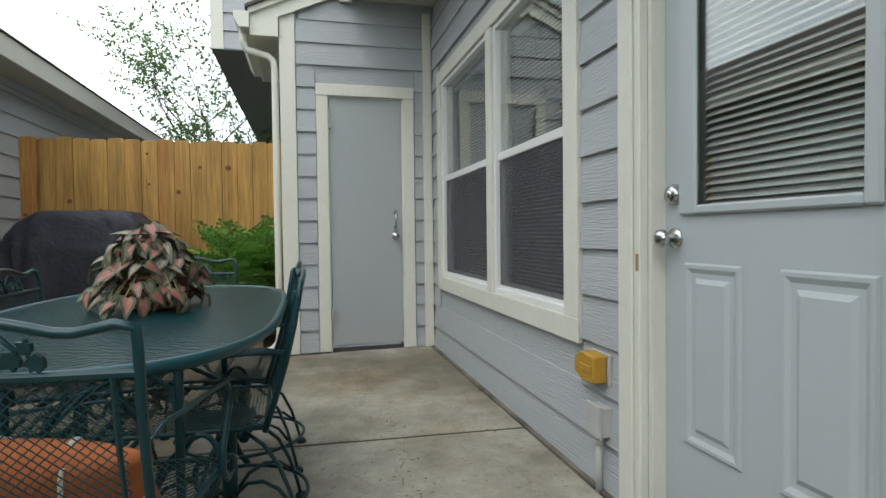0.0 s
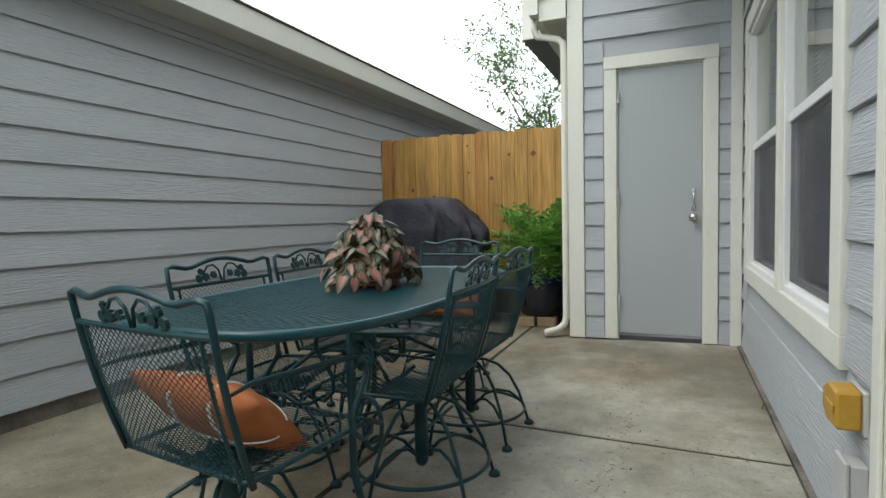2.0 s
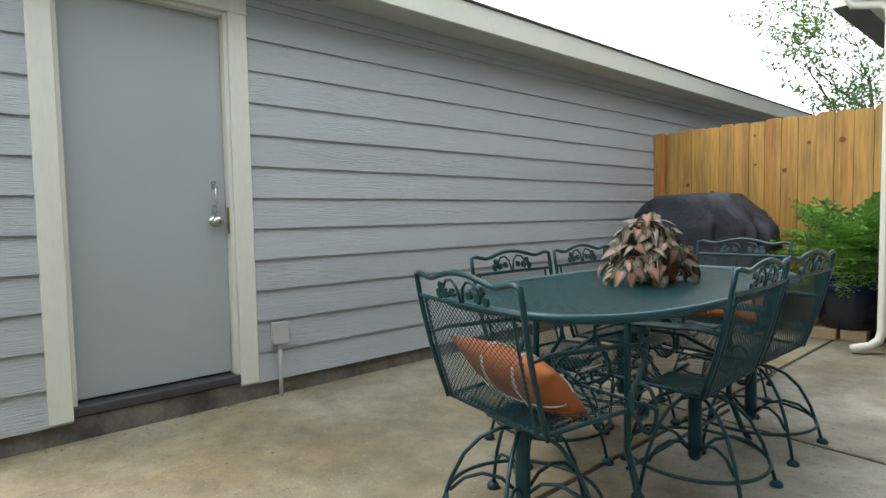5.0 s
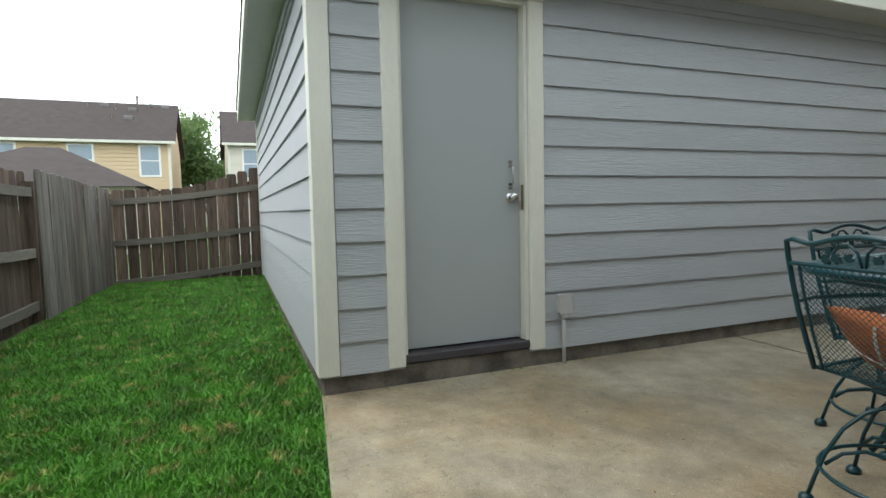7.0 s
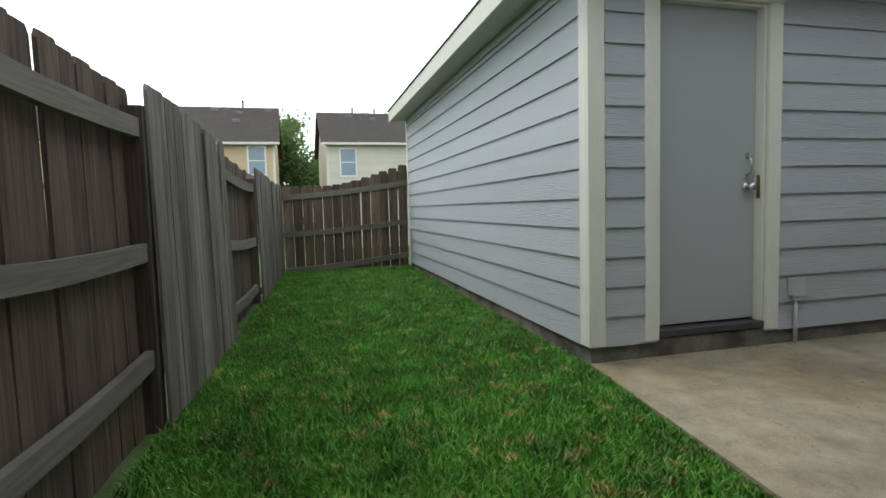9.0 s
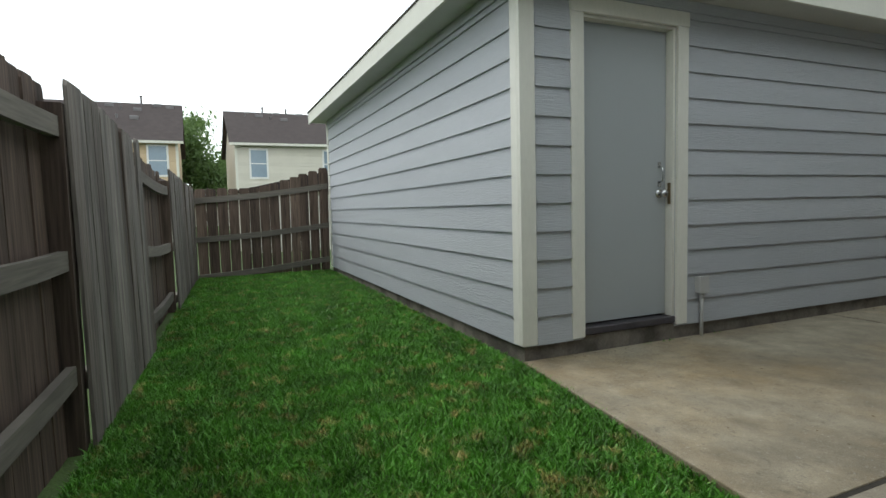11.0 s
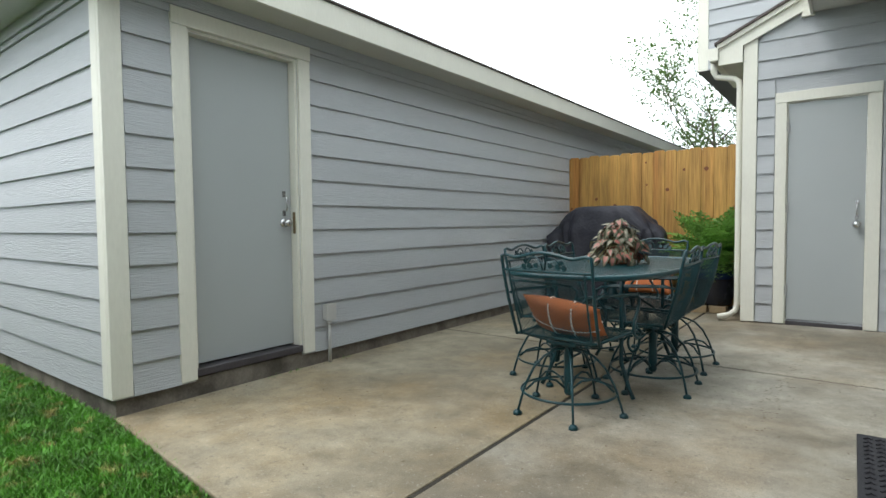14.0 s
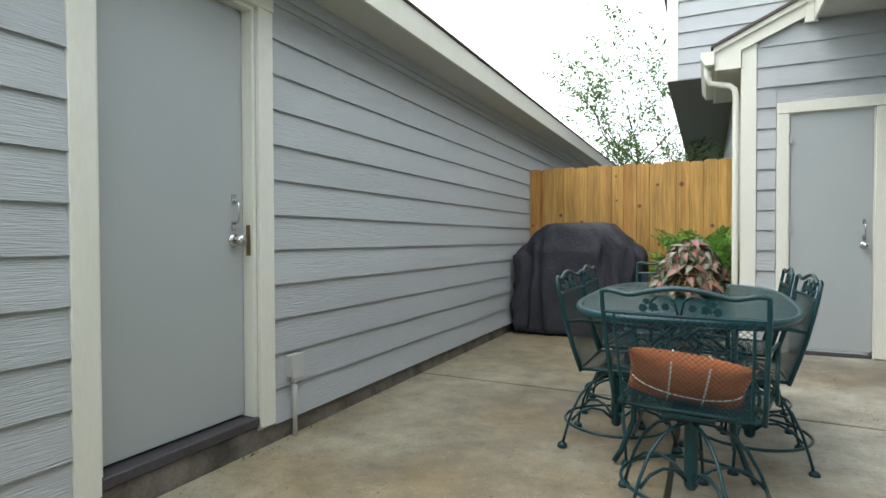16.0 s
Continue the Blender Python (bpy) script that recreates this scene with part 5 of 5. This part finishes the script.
for i in range(5):
    for j in range(16):
        part("rib", tube(bmesh.new(), [(0.67 + 0.043 * i, 0.83 + 0.052 * j, 0.015), (0.685 + 0.043 * i, 0.845 + 0.052 * j, 0.018), (0.70 + 0.043 * i, 0.835 + 0.052 * j, 0.015)], 0.004, 5), rubber, dm)

# ---- tree behind the cedar fence ----
bark = mat("grey_bark", (0.09, 0.075, 0.06), 0.9, vary=0.3, fine=60, bump=0.5)


def leaf_mat(name, base):
    """Thin leaves: part of the light comes through."""
    m = mat(name, base, 0.6, vary=0.4, scale=3, fine=20, bump=0)
    n, l = m.node_tree.nodes, m.node_tree.links
    tr, mx = n.new("ShaderNodeBsdfTranslucent"), n.new("ShaderNodeMixShader")
    tr.inputs["Color"].default_value = (base[0] * 1.5, base[1] * 1.5, base[2] * 1.1, 1)
    mx.inputs["Fac"].default_value = 0.5
    l.new(n["Principled BSDF"].outputs["BSDF"], mx.inputs[1])
    l.new(tr.outputs["BSDF"], mx.inputs[2])
    l.new(mx.outputs["Shader"], n["Material Output"].inputs["Surface"])
    return m


leaf_green = leaf_mat("tree_leaf", (0.075, 0.13, 0.045))
far_leaf = leaf_mat("distant_tree_leaf", (0.125, 0.19, 0.08))


def leaves_part(name, places, size, material, parent, seed):
    r = np.random.RandomState(seed)
    p = np.array(places)
    n = len(p)
    d = r.normal(size=(n, 3))
    d /= np.linalg.norm(d, axis=1)[:, None]
    e = np.cross(d, r.normal(size=(n, 3)))
    e /= np.linalg.norm(e, axis=1)[:, None]
    s = size * r.uniform(0.6, 1.3, size=(n, 1))
    quad = np.stack([p - d * s, p - e * s * 0.45, p + d * s, p + e * s * 0.45], 1).reshape(-1, 3)
    me = bpy.data.meshes.new(name)
    me.from_pydata(quad.tolist(), [], [tuple(range(4 * i, 4 * i + 4)) for i in range(n)])
    me.materials.append(material)
    ob = new(name, me)
    ob.parent = parent
    return ob


def tree(at, height, spread, leaf_count, leaf_size, seed, label, sparse=0.5, leaf=None):
    r = random.Random(seed)
    t = holder("tree", label, "tree", at=at)
    wood, tips = bmesh.new(), []

    def grow(p, d, length, rad, depth):
        pts, rads = [p], [rad]
        for i in range(5):
            d = (d + Vector((r.uniform(-0.22, 0.22), r.uniform(-0.22, 0.22), r.uniform(-0.05, 0.14)))).normalized()
            p = p + d * length / 5
            pts.append(p)
            rads.append(rad * (1 - 0.13 * (i + 1)))
            if depth < 3 and i >= 1:
                for _ in range(2 if depth else 3):
                    a = r.uniform(0, 2 * math.pi)
                    side = (d * r.uniform(0.3, 0.9) + Vector((math.cos(a), math.sin(a), r.uniform(0.0, 0.5))) * spread).normalized()
                    grow(p, side, length * r.uniform(0.42, 0.62), rads[-1] * 0.55, depth + 1)
            if depth >= 2:
                tips.append(p)
        tube(wood, pts, rads, 5 if depth else 8)

    grow(Vector((0, 0, -0.2)), Vector((0, 0, 1)), height * 0.62, 0.012 * height, 0)
    part("trunk", wood, bark, t, "thin grey trunk and limbs")
    places = []
    for _ in range(leaf_count):
        p = r.choice(tips)
        places.append(p + Vector((r.gauss(0, 1), r.gauss(0, 1), r.gauss(0, 1))) * sparse * 0.12 * height / 4)
    leaves_part("crown", places, leaf_size, leaf or leaf_green, t, seed)
    return t


tree((-1.65, 12.2, -0.1), 6.1, 1.0, 8200, 0.042, 21, "slender young tree with sparse green leaves behind the fence", 0.20)

# ---- houses beyond the fences ----
yellow = mat("yellow_siding_paint", (0.56, 0.43, 0.275), 0.65, vary=0.06, scale=2, bump=0.1, per_piece=0.03)
cream_s = mat("cream_siding_paint", (0.60, 0.57, 0.49), 0.65, vary=0.06, scale=2, bump=0.1, per_piece=0.03)
far_roof = mat("brown_shingle_roof", (0.045, 0.034, 0.032), 0.9, vary=0.3, scale=3, fine=25, bump=0.3)
vent_m = mat("weathered_roof_vent", (0.16, 0.15, 0.15), 0.7, vary=0.2, bump=0.1)
# pale blue-grey base carries the sky's reflection in the distant panes
far_glass = mat("far_glass_sky_tint", (0.22, 0.29, 0.35), 0.1, vary=0.1, bump=0, spec=0.6)


def far_house(x, y0, y1, eave, ridge, depth, paint, windows, vents, label):
    """A two-storey house whose long side faces the yard; the roof slopes away from it to a ridge."""
    h = holder("house", label, "house", at=(x, 0, -0.15))
    e, rg = eave + 0.15, ridge + 0.15
    bm = bmesh.new()
    prism(bm, [(0.0, 0.0), (0.0, e), (-depth / 2, rg - 0.12), (-depth, e), (-depth, 0.0)], "y", y0, y1)
    part("wall", bm, paint, h)
    z = 2.2
    while z < e - 0.05:
        bm = bmesh.new()
        prism(bm, [(0.0, z), (0.035, z), (0.006, z + 0.18), (0.0, z + 0.18)], "y", y0 + 0.1, y1 - 0.1)
        part("siding_board", bm, paint, h)
        z += 0.18
    bm = bmesh.new()
    prism(bm, [(0.3, e - 0.12), (-depth / 2, rg), (-depth - 0.3, e - 0.12), (-depth - 0.3, e + 0.0), (-depth / 2, rg + 0.12), (0.3, e + 0.0)], "y", y0 - 0.25, y1 + 0.25)
    roof = part("roof", bm, far_roof, h, "brown shingle roof")
    part("gutter", B(0.3, 0.4, y0 - 0.25, y1 + 0.25, e - 0.14, e - 0.02), trim_paint, h, "cream gutter")
    for yy in (y0, y1 - 0.12):
        part("corner_board", B(0.0, 0.035, yy, yy + 0.12, 0.0, e - 0.1), trim_paint, h, "cream corner board")
    for a, b, c, d in windows:
        w = part("window", B(0.001, 0.05, a - 0.09, b + 0.09, c - 0.09, d + 0.09), vinyl, h, "white framed window")
        for q0, q1 in ((c, (c + d) / 2 - 0.025), ((c + d) / 2 + 0.025, d)):
            part("pane", B(0.051, 0.054, a, b, q0, q1), far_glass, w, "blue-grey pane with the sky's reflection in its colour")
    for yy, f, hh in vents:
        px, pz = 0.3 - (depth / 2 + 0.3) * f, e + (rg - e) * f + 0.08
        part("vent_pipe", lathe(bmesh.new(), [(0.05, pz - 0.1), (0.05, pz + hh), (0.075, pz + hh + 0.01), (0.07, pz + hh + 0.06)], 8, (px, yy, 0)), vent_m, roof, "grey roof vent")
        part("vent_hood", B(px - 0.25, px + 0.12, yy + 0.55, yy + 0.95, pz - 0.15, pz + 0.12, bevel=0.03), vent_m, roof, "low grey roof vent")
    return h


far_house(-29.5, -16.0, -2.5, 4.45, 6.75, 8.0, yellow, [(-3.78, -3.02, 3.0, 4.35), (-6.65, -5.75, 3.0, 4.35), (-9.6, -8.7, 3.0, 4.35)], [(-4.2, 0.95, 0.45), (-5.1, 0.8, 0.15), (-3.6, 0.9, 0.12), (-6.4, 0.9, 0.12), (-5.2, 0.55, 0.12)], "two-storey yellow sided house with brown roof beyond the fence")
far_house(-29.5, 0.05, 9.0, 4.45, 6.55, 8.0, cream_s, [(0.80, 1.55, 2.9, 4.25), (4.5, 5.3, 2.9, 4.25)], [(1.9, 0.95, 0.35), (3.2, 0.95, 0.3), (2.2, 0.75, 0.12), (0.9, 0.85, 0.1)], "two-storey cream sided house with brown roof beyond the fence")
bm = bmesh.new()
c = [bm.verts.new(p) for p in ((-17.0, -8.6, 1.75), (-17.0, -2.3, 1.75), (-23.4, -2.3, 1.75), (-23.4, -8.6, 1.75), (-20.2, -5.0, 3.1), (-20.2, -5.9, 3.1))]
for f in ((0, 1, 4, 5), (1, 2, 4), (2, 3, 5, 4), (3, 0, 5), (3, 2, 1, 0)):
    bm.faces.new([c[k] for k in f])
low = holder("low_house", "low house with brown hipped shingle roof beyond the fence", "house")
part("roof", bm, far_roof, low)
part("wall", B(-23.0, -17.4, -8.2, -2.7, -0.15, 1.75), cream_s, low)
bm = bmesh.new()
c = [bm.verts.new(p) for p in ((-15.0, -1.05, 1.5), (-15.0, 3.6, 2.5), (-15.0, 6, 1.5), (-21, -1.05, 1.5), (-21, 3.6, 2.5), (-21, 6, 1.5))]
for f in ((0, 1, 4, 3), (1, 2, 5, 4), (0, 2, 1), (3, 4, 5), (0, 3, 5, 2)):
    bm.faces.new([c[k] for k in f])
shed = holder("far_shed", "low outbuilding with a grey-brown shingle roof beyond the fence", "shed")
part("roof", bm, far_roof, shed)
part("wall", B(-20.8, -15.2, -0.8, 5.8, -0.15, 1.5), cream_s, shed)
far_house(-52.0, -3.4, 2.2, 1.9, 3.3, 6.0, cream_s, [(-1.2, -0.6, 2.15, 2.7)], [], "distant low cream house between the trees")

tree((-44.0, -0.9, -0.15), 8.2, 0.75, 14000, 0.17, 31, "airy green tree between the distant houses", 1.25, far_leaf)
tree((-50.0, 1.2, -0.15), 5.6, 1.1, 5000, 0.2, 32, "green tree between the distant houses", 1.0, far_leaf)
tree((-46.0, -4.0, -0.15), 5.0, 1.0, 5000, 0.2, 33, "green tree between the distant houses", 1.0, far_leaf)

# ---- grass ----
grass_m = mat("lawn_grass_blade", (0.078, 0.235, 0.022), 0.5, vary=0.8, scale=4, fine=70, bump=0, second=(0.36, 0.29, 0.10), second_at=(0.57, 0.72), second_scale=11)


def grass(name, x0, x1, count, height, seed):
    r = np.random.RandomState(seed)
    x = r.uniform(x0, x1, count)
    f = r.uniform(0, 1, count)
    lo = -2.5 - 0.078 * (x + 2.6) + 0.06
    hi = np.where(x < GX + 0.0, GY - 0.015 - math.tan(SQUARE) * (GX - x), -0.165 - 0.145 * (x + 2.4) + 0.012)
    y = lo + (hi - lo) * f
    z = np.array([lawn_z(a, b) for a, b in zip(x, y)]) - 0.005
    a = r.uniform(0, 2 * np.pi, count)
    h = height * r.uniform(0.55, 1.35, count)
    lean = h * r.uniform(0.2, 1.15, count)
    la = r.uniform(0, 2 * np.pi, count)
    w = r.uniform(0.0018, 0.0044, count)
    dx, dy = np.cos(a) * w, np.sin(a) * w
    base = np.stack([x, y, z], 1)
    side = np.stack([dx, dy, 0 * dx], 1)
    bend = np.stack([np.cos(la) * lean, np.sin(la) * lean, h], 1)
    midp = base + bend * np.array([0.35, 0.35, 0.62])
    tip = base + bend
    verts = np.stack([base - side, base + side, midp + side * 0.8, midp - side * 0.8, tip], 1).reshape(-1, 3)
    n = np.arange(count)[:, None] * 5
    quads, tris = n + np.array([0, 1, 2, 3]), n + np.array([3, 2, 4])
    me = bpy.data.meshes.new(name)
    me.vertices.add(len(verts))
    me.vertices.foreach_set("co", verts.ravel())
    me.loops.add(count * 7)
    me.polygons.add(count * 2)
    loops = np.concatenate([quads, tris], 1).ravel()
    me.loops.foreach_set("vertex_index", loops.astype(np.int32))
    starts = np.stack([np.arange(count) * 7, np.arange(count) * 7 + 4], 1).ravel()
    me.polygons.foreach_set("loop_start", starts.astype(np.int32))
    me.update(calc_edges=True)
    me.validate()
    me.materials.append(grass_m)
    return tagged(new(name, me), "short green lawn grass with a few straw-coloured patches", "grass", kind="stuff")


grass("grass", -4.2, 1.6, 230000, 0.034, 1)
grass("grass", -8.5, -4.2, 100000, 0.036, 2)

# ---- litter and weeds on the patio ----
litter_m = mat("dry_leaf_litter", (0.10, 0.07, 0.035), 0.9, vary=0.5, scale=30, fine=200, bump=0.2)
rng = random.Random(17)
bm = bmesh.new()
for k in range(420):
    if k < 150:
        x, y = 0.28 + rng.gauss(0, 0.05), rng.uniform(1.5, 4.3)
    elif k < 230:
        x, y = rng.uniform(-2.3, 0.85), JY + rng.gauss(0, 0.03)
        y -= SKEW * (x - JX)
    elif k < 300:
        x, y = -2.5 + abs(rng.gauss(0, 0.03)), rng.uniform(0.0, 4.5)
    else:
        x, y = rng.uniform(-2.3, 0.85), rng.uniform(-0.1, 4.5)
    a, l, w = rng.uniform(0, math.pi), rng.uniform(0.003, 0.011), rng.uniform(0.0015, 0.005)
    z = slab_fall(x, y) + 0.0006
    c, d = math.cos(a), math.sin(a)
    low = [bm.verts.new((x + c * u - d * v, y + d * u + c * v, z)) for u, v in ((-l, 0), (0, -w), (l, 0), (0, w))]
    tip = bm.verts.new((x, y, z + rng.uniform(0.001, 0.003)))
    for i in range(4):
        bm.faces.new((low[i], low[(i + 1) % 4], tip))
thing("leaf_litter", bm, litter_m, "scattered dry leaf crumbs on the concrete patio", "litter", kind="stuff")
weed_m = mat("weed_green", (0.075, 0.20, 0.03), 0.6, vary=0.4, scale=30, bump=0)
for x, y, n in ((-2.50, 1.02, 16), (-2.502, 0.86, 9), (-2.50, 1.5, 8), (0.912, 3.3, 7), (0.912, 1.75, 8)):
    bm = bmesh.new()
    for _ in range(n):
        px, py = x + rng.uniform(-0.006, 0.012), y + rng.gauss(0, 0.03)
        a, h, lean = rng.uniform(0, 2 * math.pi), rng.uniform(0.012, 0.035), rng.uniform(0.004, 0.02)
        c, d, z = math.cos(a), math.sin(a), slab_fall(px, py) - 0.004
        q = [bm.verts.new(v) for v in ((px - 0.003 * d, py + 0.003 * c, z), (px + 0.003 * d, py - 0.003 * c, z), (px + lean * c, py + lean * d, z + h))]
        bm.faces.new(q)
    thing("weed_tuft", bm, weed_m, "small green weed tuft at the foot of the wall", "weed", "weeds along the walls")
